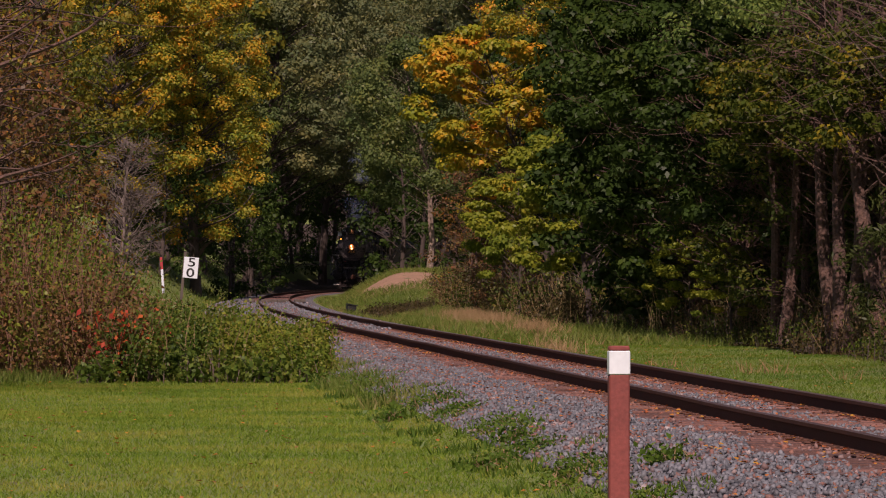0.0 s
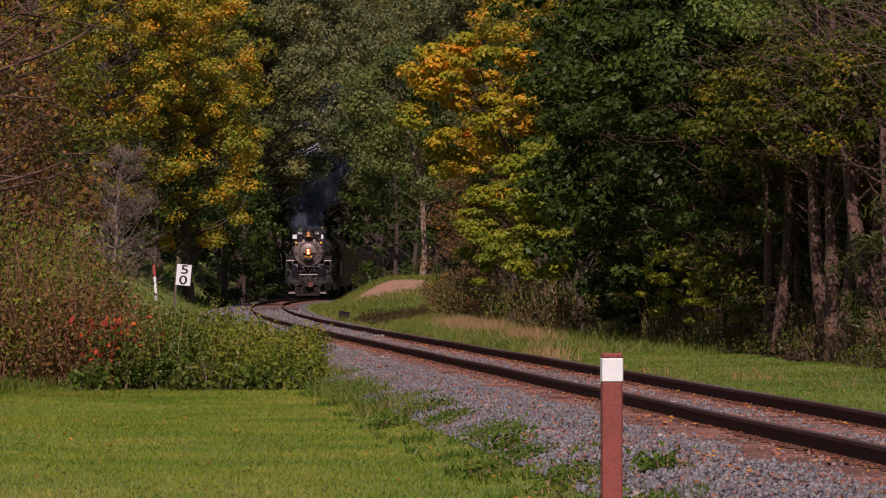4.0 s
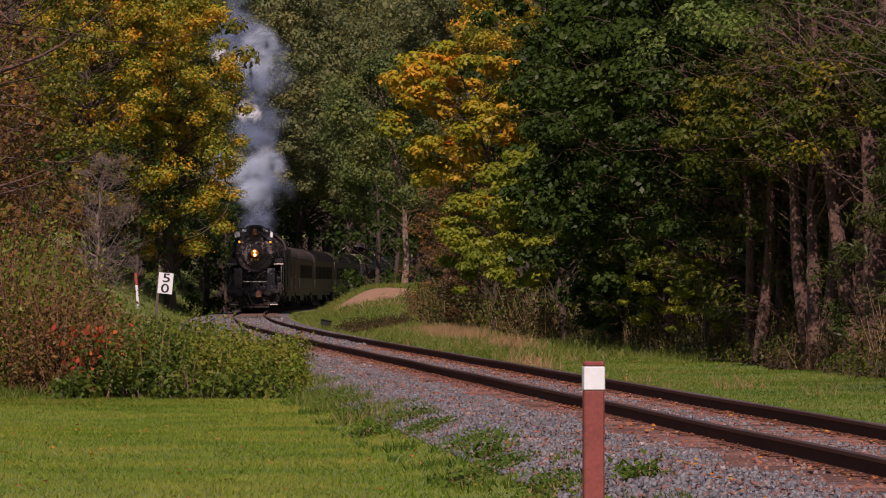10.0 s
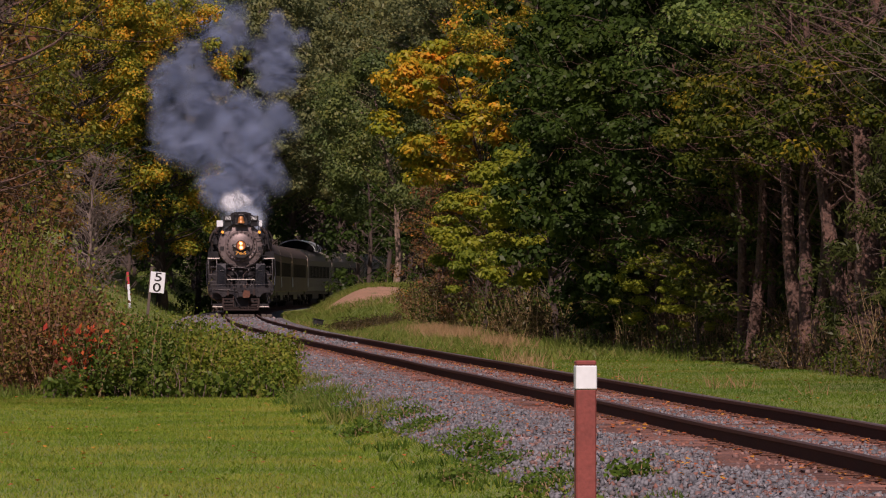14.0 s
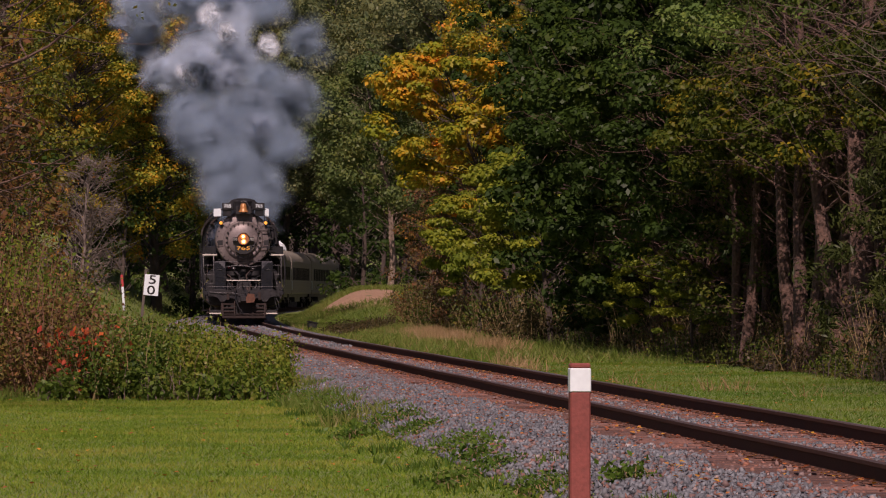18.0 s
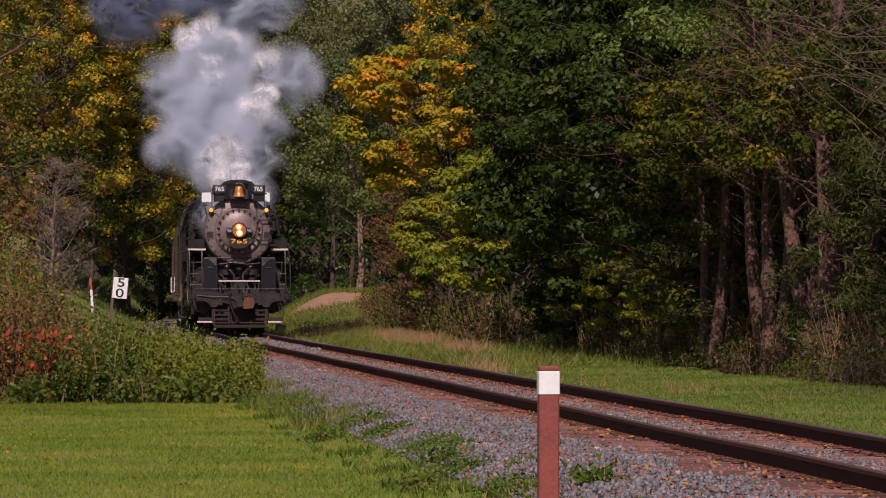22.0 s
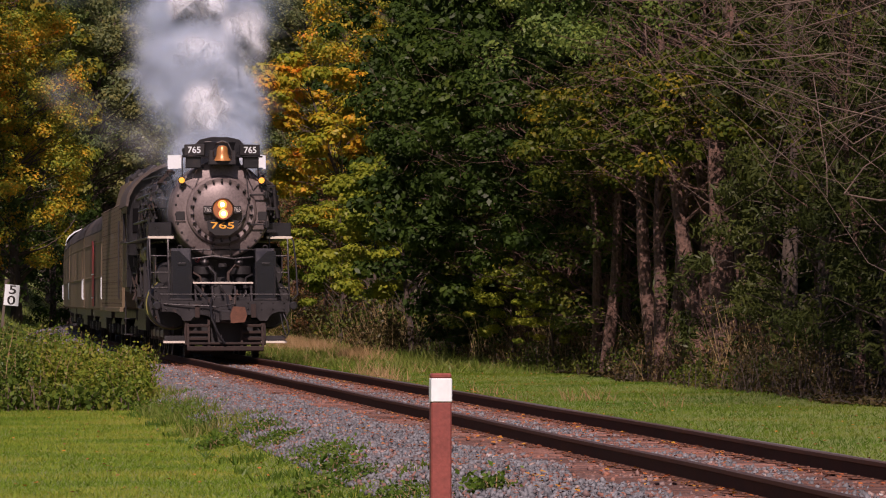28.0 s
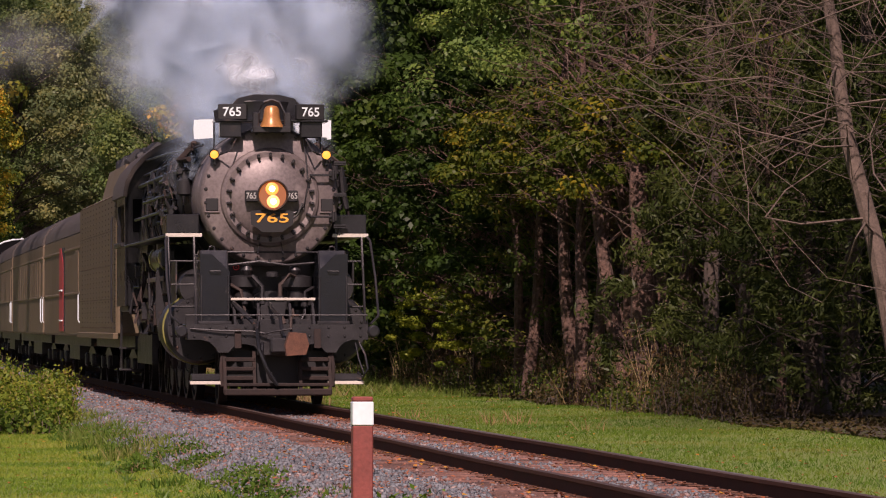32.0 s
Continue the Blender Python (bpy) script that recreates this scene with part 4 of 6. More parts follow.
    # plumbing between the shields: feed pipes, flanges, brackets, hoses
    for pts, r, m in ((((-.42, 1.3, 2.0), (-.3, 1.05, 2.02), (-.16, 1.0, 1.86), (-.16, 1.0, 1.45), (-.2, .95, 1.27)), .035, M_frame),
                      (((.42, 1.3, 2.0), (.28, 1.05, 2.05), (.12, 1.02, 1.9), (.12, 1.0, 1.45), (.18, .9, 1.27)), .035, M_pipe),
                      (((-.66, 1.2, 1.9), (-.5, 1.02, 1.8), (-.44, 1.0, 1.5), (-.52, .95, 1.27)), .028, M_pipe),
                      (((.66, 1.2, 1.85), (.52, 1.02, 1.78), (.5, 1.0, 1.45), (.42, .92, 1.27)), .028, M_frame),
                      (((-.68, 1.25, 2.2), (-.2, 1.18, 2.26), (.25, 1.18, 2.2), (.68, 1.25, 2.24)), .022, M_frame),
                      (((-.06, .9, 1.6), (-.04, .6, 1.5), (.05, .3, 1.4), (.06, .14, 1.2), (.1, .05, 1.05)), .03, M_black),
                      (((.3, .8, 1.5), (.28, .5, 1.42), (.22, .24, 1.36), (.2, .12, 1.2)), .022, M_pipe),
                      (((-.24, .15, .98), (-.26, .02, .85), (-.2, -.03, .6), (-.12, -.02, .42), (-.04, -.03, .36)), .026, M_black),
                      (((1.28, .16, .98), (1.36, .08, .8), (1.4, .06, .58), (1.33, .08, .45), (1.24, .1, .52)), .018, M_black),
                      (((1.22, .16, .98), (1.26, .1, .74), (1.34, .06, .5)), .014, M_black),
                      (((-1.36, .15, 1.2), (-.9, .12, 1.17), (-.4, .1, 1.16), (-.16, .04, 1.12)), .014, M_frame)):
        P("feed_pipe" if m is not M_black else "hose", B().tube(pts, r), m)
    for x, y, z, r in ((-.16, 1.0, 1.62, .07), (.12, 1.0, 1.66, .07), (-.44, 1.0, 1.62, .06), (.5, 1.0, 1.58, .06), (0, 1.1, 2.05, .1), (-.56, 1.1, 1.4, .09), (.58, 1.1, 1.38, .09)):
        P("flange", B().turn([(z - .05, r * .6), (z - .03, r), (z + .03, r), (z + .05, r * .6)], "z", 10, (x, y, 0)), M_frame)
    for x in (-.62, -.24, .26, .62):
        P("deck_bracket", B().slab([(.6, 1.27), (1.0, 1.27), (1.0, 1.6), (.9, 1.6)], x - .02, x + .02, "x"), M_frame)
    for sx in (-1, 1):
        P("shield_rim", B().tube([(sx * 1.14, .74, 1.3), (sx * 1.14, .74, 2.0), (sx * 1.14, .98, 2.42)], .012).tube([(sx * .72, .74, 1.3), (sx * .72, .74, 2.0), (sx * .72, .98, 2.42)], .012), M_frame)
        P("shield_foot", B().box(sx * .93 - .26, sx * .93 + .26, .68, .82, 1.27, 1.32, .008), M_frame)
        P("beam_bracket", B().slab([(.1, .9), (.18, .9), (.18, 1.2), (.14, 1.2)], sx * .62 - .05, sx * .62 + .05, "x"), M_rustdark)
        P("pilot_strut", B().tube([(sx * .84, .3, .95), (sx * .88, .22, .6), (sx * .86, .12, .3)], .03), M_rustdark)
    # levers, pipes and boxes between the cylinders and the cab, under the running board
    rq = random.Random(41)
    for sx in (-1, 1):
        for k in range(26):
            y, z = rq.uniform(3.6, 12.2), rq.uniform(1.5, 2.5)
            pts = [(sx * rq.uniform(1.2, 1.5), y, z)]
            for j in range(4):
                y, z = (y + rq.uniform(.2, .6), z) if rq.random() < .4 else (y, min(2.6, max(1.1, z + rq.uniform(-.6, .4))))
                pts.append((sx * rq.uniform(1.25, 1.5), y, z))
            P("side_pipe", B().tube(pts, rq.choice((.016, .024, .032, .045))), rq.choice((M_frame, M_pipe, M_rustdark, M_pipe)))
        for k in range(12):
            y, z, w = rq.uniform(3.8, 12.0), rq.uniform(1.3, 2.4), rq.uniform(.06, .13)
            P("gear_bracket", B().slab([(y - w, z - w), (y + w, z - w * 1.3), (y + w * .8, z + w), (y, z + w * 1.6), (y - w, z + w)], sx * 1.42 - .04, sx * 1.42 + .04, "x"), rq.choice((M_frame, M_rustdark, M_rod)))
    # pump, cooler pipes and tangled plumbing along the boiler
    rp = random.Random(12)
    for sx in (-1, 1):
        P("check_valve", B().turn([(3.35, .05), (3.38, .12), (3.6, .12), (3.64, .07), (3.75, .07), (3.77, .1), (3.82, .03)], "z", 14, (sx * 1.2, 3.5, 0)), M_frame)
        for k in range(30):
            y, z = rp.uniform(2.8, 8.5), rp.uniform(2.8, 4.2)
            pts = []
            for j in range(5):
                rad = math.sqrt(max(.2, 1.3 ** 2 - (z - CZ) ** 2))
                pts.append((sx * (rad + rp.uniform(.0, .16)), y, z))
                if rp.random() < .5:
                    y += rp.uniform(.25, .7)
                else:
                    z = min(4.2, max(2.8, z + rp.uniform(-.5, .5)))
            P("boiler_pipe", B().tube(pts, rp.choice((.018, .025, .034, .045))), rp.choice((M_frame, M_frame, M_pipe, M_rustdark)))
        for k in range(16):
            y, z = rp.uniform(2.9, 8.2), rp.uniform(2.9, 4.2)
            rad = math.sqrt(max(.2, 1.3 ** 2 - (z - CZ) ** 2)) + .05
            P("valve", B().turn([(z - .1, .03), (z - .08, .07), (z + .02, .07), (z + .04, .04), (z + .12, .04), (z + .13, .08), (z + .15, .02)], "z", 10, (sx * rad, y, 0)), M_frame)
        P("hand_rail", B().tube([(sx * 1.02, 2.0, 4.12), (sx * 1.08, 4.5, 4.14), (sx * 1.16, 8, 4.2), (sx * 1.2, 12.6, 4.24)], .02), M_frame)
        # brake rigging, hangers and lubricator by the drivers
        for y in (6.9, 8.67, 10.45):
            P("brake_hanger", B().slab([(y - .06, .5), (y + .06, .5), (y + .1, 1.5), (y - .04, 1.5)], sx * .98 - .03, sx * .98 + .03, "x"), M_rustdark)
        P("lubricator", B().box(sx * 1.42 - .12, sx * 1.42 + .12, 4.0, 4.5, 2.2, 2.5, .03), M_frame)
        P("eccentric_rod", B().box(sx * 1.3 - .025, sx * 1.3 + .025, 5.8, 7.8, 1.2, 1.3), M_rod)
        P("main_rod", B().box(sx * 1.16 - .035, sx * 1.16 + .035, 4.6, 7.8, 1.0, 1.14, .02), M_rod)
        P("crosshead", B().box(sx * 1.2 - .1, sx * 1.2 + .1, 4.3, 4.75, .94, 1.3, .03), M_rod)
    # domes, whistle, frame, firebox, cab front and roof
    P("sand_dome", B().turn([(4.35, .62), (4.5, .56), (4.68, .5), (4.76, .36), (4.78, .02)], "z", 28, (0, 5.4, 0)), M_black)
    P("steam_dome", B().turn([(4.4, .55), (4.6, .5), (4.72, .42), (4.77, .25), (4.78, .02)], "z", 28, (0, 8.4, 0)), M_black)
    P("dome_band", B().turn([(4.5, .565), (4.52, .58), (4.6, .55), (4.6, .53)], "z", 28, (0, 8.4, 0), closed=False), M_yellow)
    P("turret", B().box(-.55, .55, 12.0, 13.0, 4.4, 4.74, .06), M_black)
    P("whistle", B().turn([(4.6, .04), (4.7, .04), (4.72, .07), (5.0, .07), (5.03, .02)], "z", 12, (-.5, 8.9, 0)), M_frame)
    P("main_frame", B().box(-.62, .62, .9, 14.5, .75, 1.35), M_frame)
    P("firebox", B().slab([(-1.3, 1.3), (1.3, 1.3), (1.38, 2.2), (1.3, 3.3), (-1.3, 3.3), (-1.38, 2.2)], 10.2, 12.9), M_black)
    arch = [(1.58 * math.cos(a), 3.58 + 1.12 * math.sin(a)) for a in np.linspace(0, math.pi, 15)]
    P("cab_front", B().slab([(-1.55, 1.6)] + [(-x, z) for x, z in arch] + [(1.55, 1.6)], 12.9, 12.96), M_black)
    for sx in (-1, 1):
        P("cab_front_window", B().box(sx * 1.28 - .16, sx * 1.28 + .16, 12.86, 12.9, 2.95, 3.55, .02), M_glass)
    P("cab_roof", B().slab([(x * 1.03, 3.6 + (z - 3.58) * 1.03) for x, z in arch] + [(-x, z) for x, z in arch[::-1][::-1]][:0] + [(x * .985, 3.58 + (z - 3.58) * .97) for x, z in arch[::-1]], 12.7, 16.2), M_roof)
    P("cab_floor", B().box(-1.52, 1.52, 12.96, 15.4, 1.5, 1.6), M_frame)
    # wheels: pilot truck, four driving axles, trailing truck
    dm = wheel_mesh("driving_wheel", .876, .14, 16)
    sm_ = wheel_mesh("truck_wheel", .46, .13, 0)
    for y in (6.0, 7.78, 9.56, 11.34):
        for sx in (-1, 1):
            w = part("driving_wheel", dm, None, lo)
            ROLLING.append((w, .876, (sx * .78, y, .876)))
    for y, r in ((1.6, .42), (12.9, .46), (14.4, .46)):
        for sx in (-1, 1):
            w = part("truck_wheel", sm_, None, lo)
            ROLLING.append((w, .46, (sx * .76, y, .46)))
    for sx in (-1, 1):
        rod = P("side_rod", B().box(-.035, .035, -2.72, 2.72, -.08, .08, .02).turn([(-.06, .15), (.06, .15)], "x", 14, (0, -2.67, 0)).turn([(-.06, .15), (.06, .15)], "x", 14, (0, -.89, 0)).turn([(-.06, .15), (.06, .15)], "x", 14, (0, .89, 0)).turn([(-.06, .15), (.06, .15)], "x", 14, (0, 2.67, 0)), M_rod)
        ROLLING.append((rod, -.876, (sx * 1.0, 8.67, .876)))
    return lo


def truck(parent, y, gap=1.25):
    f = B()
    for sx in (-1, 1):
        f.slab([(y - gap * 1.25, .42), (y + gap * 1.25, .42), (y + gap * 1.2, .62), (y + .4, .78), (y - .4, .78), (y - gap * 1.2, .62)], sx * 1.03 - .06, sx * 1.03 + .06, "x")
        for k in (-1, 1):
            f.box(sx * 1.08 - .1, sx * 1.08 + .1, y + k * gap - .14, y + k * gap + .14, .34, .62, .03)
    f.box(-1.0, 1.0, y - .2, y + .2, .5, .8)
    t = part("truck_frame", f, M_frame, parent)
    for k in (-1, 1):
        for sx in (-1, 1):
            w = part("wheel", TRUCK_WHEEL, None, parent)
            ROLLING.append((w, .46, (sx * .76, y + k * gap, .46)))
    return t


TRUCK_WHEEL = wheel_mesh("wheel", .46, .13, 0)


def tender():
    te = tagged(new("tender"), "olive-black riveted tender coupled behind the locomotive", "tender")
    P = lambda name, b, m, parent=te, label="", smooth=0.4: part(name, b, m, parent, label, smooth=smooth)
    L = 13.2
    body = P("tank", B().box(-1.56, 1.56, .4, L, 1.05, 3.75, .05), M_olive)
    for sx in (-1, 1):
        b = B()
        spots = [(y0 + dy, z) for y0 in np.arange(.6, L - .1, 1.05) for dy in (-.05, .05) for z in np.arange(1.2, 3.72, .1)] + [(y, z) for y in np.arange(.6, L - .1, .3) for z in (1.2, 1.75, 2.4, 3.05, 3.7)]
        for y, z in spots:
            b.add([(sx * 1.558, y - .03, z - .02), (sx * 1.558, y + .03, z - .02), (sx * 1.558, y + .03, z + .02), (sx * 1.558, y - .03, z + .02), (sx * 1.572, y, z)], [(0, 1, 4), (1, 2, 4), (2, 3, 4), (3, 0, 4)])
        tagged(P("rivet_rows", b, M_rivet, body), kind="stuff")
        P("sill", B().box(sx * 1.57 - .05, sx * 1.57 + .05, .3, L + .1, .98, 1.1), M_olive)
        P("grab_iron", B().tube([(sx * 1.62, .45, 1.3), (sx * 1.64, .45, 1.4), (sx * 1.64, .45, 3.2), (sx * 1.62, .45, 3.3)], .02), M_frame)
    P("coal_bunker", B().slab([(-1.5, 3.75), (1.5, 3.75), (1.35, 4.3), (-1.35, 4.3)], .6, 6.0), M_olive)
    b = B()
    rng = random.Random(4)
    for i in range(160):
        x, y, s = rng.uniform(-1.1, 1.1), rng.uniform(.9, 5.7), rng.uniform(.1, .24)
        b.box(-s, s, -s, s, -s * .7, s * .7, s * .3, pose(x, y, 4.3 + rng.uniform(-.05, .12) + .12 * (1 - abs(x)), rng.uniform(0, 90), rng.uniform(0, 90), rng.uniform(0, 90)))
    P("coal", b, M_paint_black, label="heap of black coal", smooth=0)
    P("underframe", B().box(-1.2, 1.2, .3, L, .8, 1.05), M_frame)
    truck(te, 2.6, 1.1)
    truck(te, L - 2.6, 1.1)
    return te


def car_roof(L, z0, rise, half, lift=0.0):
    arch = [(half * math.cos(a), z0 + rise * math.sin(a)) for a in np.linspace(0, math.pi, 15)]
    return B().slab([(x, z + lift) for x, z in arch], 0.1, L - .1)


def coach(name, label, L, body_m, roof_m, doors=(), windows=(), strip=None, dome=None, ribs=False):
    """A passenger or baggage car; doors and windows given by their middles along the car."""
    c = tagged(new(name), label, "railway car")
    P = lambda nm, b, m, parent=c, lb="", smooth=0.4: part(nm, b, m, parent, lb, smooth=smooth)
    body = P("body", B().box(-1.5, 1.5, 0, L, 1.0, 3.3, .05), body_m)
    P("roof", car_roof(L, 3.28, .88, 1.5), roof_m)
    for y0, y1 in ((-.37, -.003), (L + .003, L + .37)):
        P("vestibule", B().slab([(-1.35, 1.05), (1.35, 1.05), (1.35, 3.4), (.9, 3.85), (-.9, 3.85), (-1.35, 3.4)], y0, y1), M_paint_black, lb="black bellows between the cars")
    P("underframe", B().box(-1.25, 1.25, .5, L - .5, .78, 1.0).box(-1.2, 1.2, L * .35, L * .6, .45, .8), M_frame)
    for sx in (-1, 1):
        P("belt_rail", B().box(sx * 1.5 - .02, sx * 1.5 + .02, .05, L - .05, 1.92, 1.98).box(sx * 1.5 - .02, sx * 1.5 + .02, .05, L - .05, 2.92, 2.98), body_m, body)
        for y in (.12, L - .12):
            P("grab_rail", B().tube([(sx * 1.52, y, 1.3), (sx * 1.55, y, 1.35), (sx * 1.55, y, 1.9), (sx * 1.52, y, 1.95)], .016), M_white, c, "white grab rail")
        for y in doors:
            # flat black panel: the darkness inside the car is put into its colour
            d = P("door", B().box(sx * 1.5 - .02, sx * 1.5 + .015, y - 1.1, y + 1.1, 1.1, 3.05), M_paint_black, body, "open doorway drawn as a black panel for the unlit inside")
            P("door_post", B().slab([(y - .7, 1.1), (y + 1.1, 1.1), (y + 1.1, 3.05), (y + .3, 3.05), (y - .7, 2.7)], sx * 1.52 - .01, sx * 1.52 + .012, "x"), M_red, d, "red door edge")
            for z in (1.35, 2.05):
                P("door_bar", B().tube([(sx * 1.55, y - .55, z), (sx * 1.55, y + .6, z)], .02), M_white, d)
        for y in windows:
            w = P("window", B().box(sx * 1.5 - .01, sx * 1.5 + .012, y - .6, y + .6, 1.98, 2.86), M_glass, body)
            P("window_frame", B().box(sx * 1.5 - .015, sx * 1.5 + .008, y - .66, y + .66, 1.93, 2.91), body_m, w)
        if ribs:
            for k, z in enumerate(np.arange(1.1, 1.9, .11)):
                P("fluting", B().box(sx * 1.5 - .02, sx * 1.5 + .02, .1, L - .1, z, z + .06), body_m, body)
    if dome:
        y0, y1 = dome
        prof = [(1.45 * math.cos(a), 3.95 + .85 * math.sin(a)) for a in np.linspace(0, math.pi, 13)]
        P("dome_glass", B().slab(prof, y0, y1), M_glass, lb="curved dark glass dome")
        for y in np.linspace(y0, y1, 5):
            P("dome_rib", B().tube([(x * 1.01, y, 3.95 + (z - 3.95) * 1.01) for x, z in prof], .035), M_white)
        P("dome_rail", B().tube([(0, y0, 4.82), (0, y1, 4.82)], .05), M_white)
    truck(c, 2.9)
    truck(c, L - 2.9)
    return c


TRAIN = []          # (thing, metres from the train's front to its own front, length between bogies' middles: first, second)
OFF = 0.0
lo = locomotive()
TRAIN.append((lo, 0.0, 4.0, 12.5))
te = tender()
TRAIN.append((te, 15.6, 2.6, 10.6))
car_y = 15.6 + 13.2 + 0.8
for kind in ("baggage", "combine", "combine", "combine", "dome", "steel", "steel"):
    if kind == "baggage":
        L = 17.5
        c = coach("baggage_car", "dull olive baggage car with open red-edged doors", L, M_coach, M_roof, doors=(8.0,), windows=(1.6,))
    elif kind == "combine":
        L = 22.0
        c = coach("passenger_coach", "dull olive passenger coach with dark window band", L, M_coach, M_roof, windows=np.arange(2.2, L - 2, 1.5))
    elif kind == "dome":
        L = 25.0
        c = coach("dome_car", "silver dome car with white-ribbed glass dome", L, M_steel, M_steel, windows=np.arange(2.2, L - 2, 1.5), dome=(8, 16), ribs=True)
    else:
        L = 25.0
        c = coach("steel_coach", "silver fluted passenger coach with dark windows", L, M_steel, M_steel, windows=np.arange(2.2, L - 2, 1.5), ribs=True)
    TRAIN.append((c, car_y, 2.9, L - 2.9))
    car_y += L + 0.75

# where the train's front stands: a smooth slowing run
RUN = (-17.63, 11.328, 34.43, -159.985, 204.782)


def front(t):
    return float(np.polyval(RUN, (t - 16) / 16))


def car_pose(s, a, b):
    xa, ya, _ = rail_at(s + a)
    xb, yb, _ = rail_at(s + b)
    h = math.atan2(-(xb - xa), yb - ya)
    return pose(xa + a * math.sin(h), ya - a * math.cos(h), 0, 0, 0, math.degrees(h))


STACK = Vector((0, 2.4, 4.75))


def stack_at(t):
    return car_pose(front(t), 4.0, 12.5) @ STACK


# ---------------------------------------------------------------- smoke in soft rigid puffs
def puff_mesh(name, material, r, n, seed, long=1.0):
    """Soft flakes heaped into one puff, drawn out along y by the factor long."""
    rng = np.random.default_rng(seed)
    c = rng.normal(size=(n, 3))
    c = c / np.linalg.norm(c, axis=1)[:, None] * (rng.uniform(0, 1, n) ** .5)[:, None] * r * .55 * np.array([1, long, 1])
    k = 8
    ang = np.arange(k) * 2 * math.pi / k
    nor = rng.normal(size=(n, 3))
    nor /= np.linalg.norm(nor, axis=1)[:, None]
    a = np.cross(nor, rng.normal(size=(n, 3)))
    a /= np.linalg.norm(a, axis=1)[:, None]
    b = np.cross(nor, a)
    s = r * rng.uniform(.45, .85, n)
    co = c[:, None, :] + (a[:, None, :] * np.cos(ang)[None, :, None] + b[:, None, :] * np.sin(ang)[None, :, None]) * s[:, None, None]
    uv = np.tile(np.stack([np.cos(ang), np.sin(ang)], 1), (n, 1))
    return flakes(name, co, material, k, uv)


plume = tagged(new("smoke_plume"), "billowing white steam and grey smoke rising from the stack", "smoke")
PUFFS = []


def build_smoke():
    rng = random.Random(11)
    small = {"w": [puff_mesh("puff", S_white, .72, 26, i) for i in range(4)], "g": [puff_mesh("puff", S_grey, .75, 24, 10 + i) for i in range(4)], "m": [puff_mesh("puff", S_mid, .75, 24, 70 + i) for i in range(4)], "t": [puff_mesh("puff", S_thin, .8, 18, 20 + i) for i in range(3)]}
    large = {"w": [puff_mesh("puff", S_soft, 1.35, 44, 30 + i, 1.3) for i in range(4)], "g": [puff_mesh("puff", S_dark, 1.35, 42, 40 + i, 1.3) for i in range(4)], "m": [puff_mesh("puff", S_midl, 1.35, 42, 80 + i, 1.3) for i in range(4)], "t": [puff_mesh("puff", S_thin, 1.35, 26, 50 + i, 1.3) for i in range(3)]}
    # stretches of time in which the engine blows: start, end, kind, puffs a second
    plan = [(-4, 0.1, "t", 4), (0.1, 2.2, "w", 8), (2.2, 2.7, "m", 8), (2.7, 6.2, "t", 12), (6.2, 7.0, "w", 10), (7.0, 7.5, "t", 14), (7.5, 7.9, "w", 6), (7.9, 8.6, "t", 15), (8.6, 9.0, "w", 8), (9.0, 9.3, "t", 12), (9.3, 9.6, "w", 5), (9.6, 10.6, "t", 17),
            (10.6, 13.7, "g", 19), (13.7, 14.5, "w", 16), (14.5, 15.5, "m", 20), (15.5, 16.4, "w", 18), (16.4, 18.0, "m", 20), (18.0, 20.0, "g", 22), (20.0, 20.3, "w", 8), (20.3, 22.6, "w", 28), (22.6, 23.2, "m", 20), (23.2, 24.0, "w", 14), (24.0, 26.9, "m", 15), (26.9, 28.4, "w", 22), (28.4, 29.4, "t", 8), (29.4, 30.0, "w", 9), (30.0, 31.0, "m", 9), (31.0, 32.0, "w", 40)]
    for t0, t1, kind, rate in plan:
        for i in range(int((t1 - t0) * rate)):
            tb = t0 + (i + rng.random()) / rate
            big = rng.random() < (.66 if kind in "gm" else .6 if kind == "w" else .8)
            ob = tagged(part("puff", rng.choice((large if big else small)[kind]), None, plume), kind="stuff")
            PUFFS.append((ob, tb, rng.uniform(.85, 1.12), rng.uniform(50, 85) * rng.choice((-1, 1)), Vector((max(-1.9, min(1.9, rng.gauss(0, (.42 if 26.5 < tb < 31 else 1.25 if kind in "gm" else .8) * (.55 if tb < 10.5 else 1)))), max(-1.5, min(1.5, rng.gauss(0, .8))), 0)), big))
    wisp = [puff_mesh("puff", S_wisp, .8, 14, 60 + i) for i in range(3)]
    # steam leaking beside the boiler near the end
    for i in range(24):
        ob = tagged(part("puff", rng.choice(wisp), None, plume), kind="stuff")
        PUFFS.append((ob, 26.6 + .2 * i, .3 + .25 * rng.random(), 60, Vector((-1.7 - .7 * rng.random(), rng.uniform(-.5, .5), 0)), False))


build_smoke()


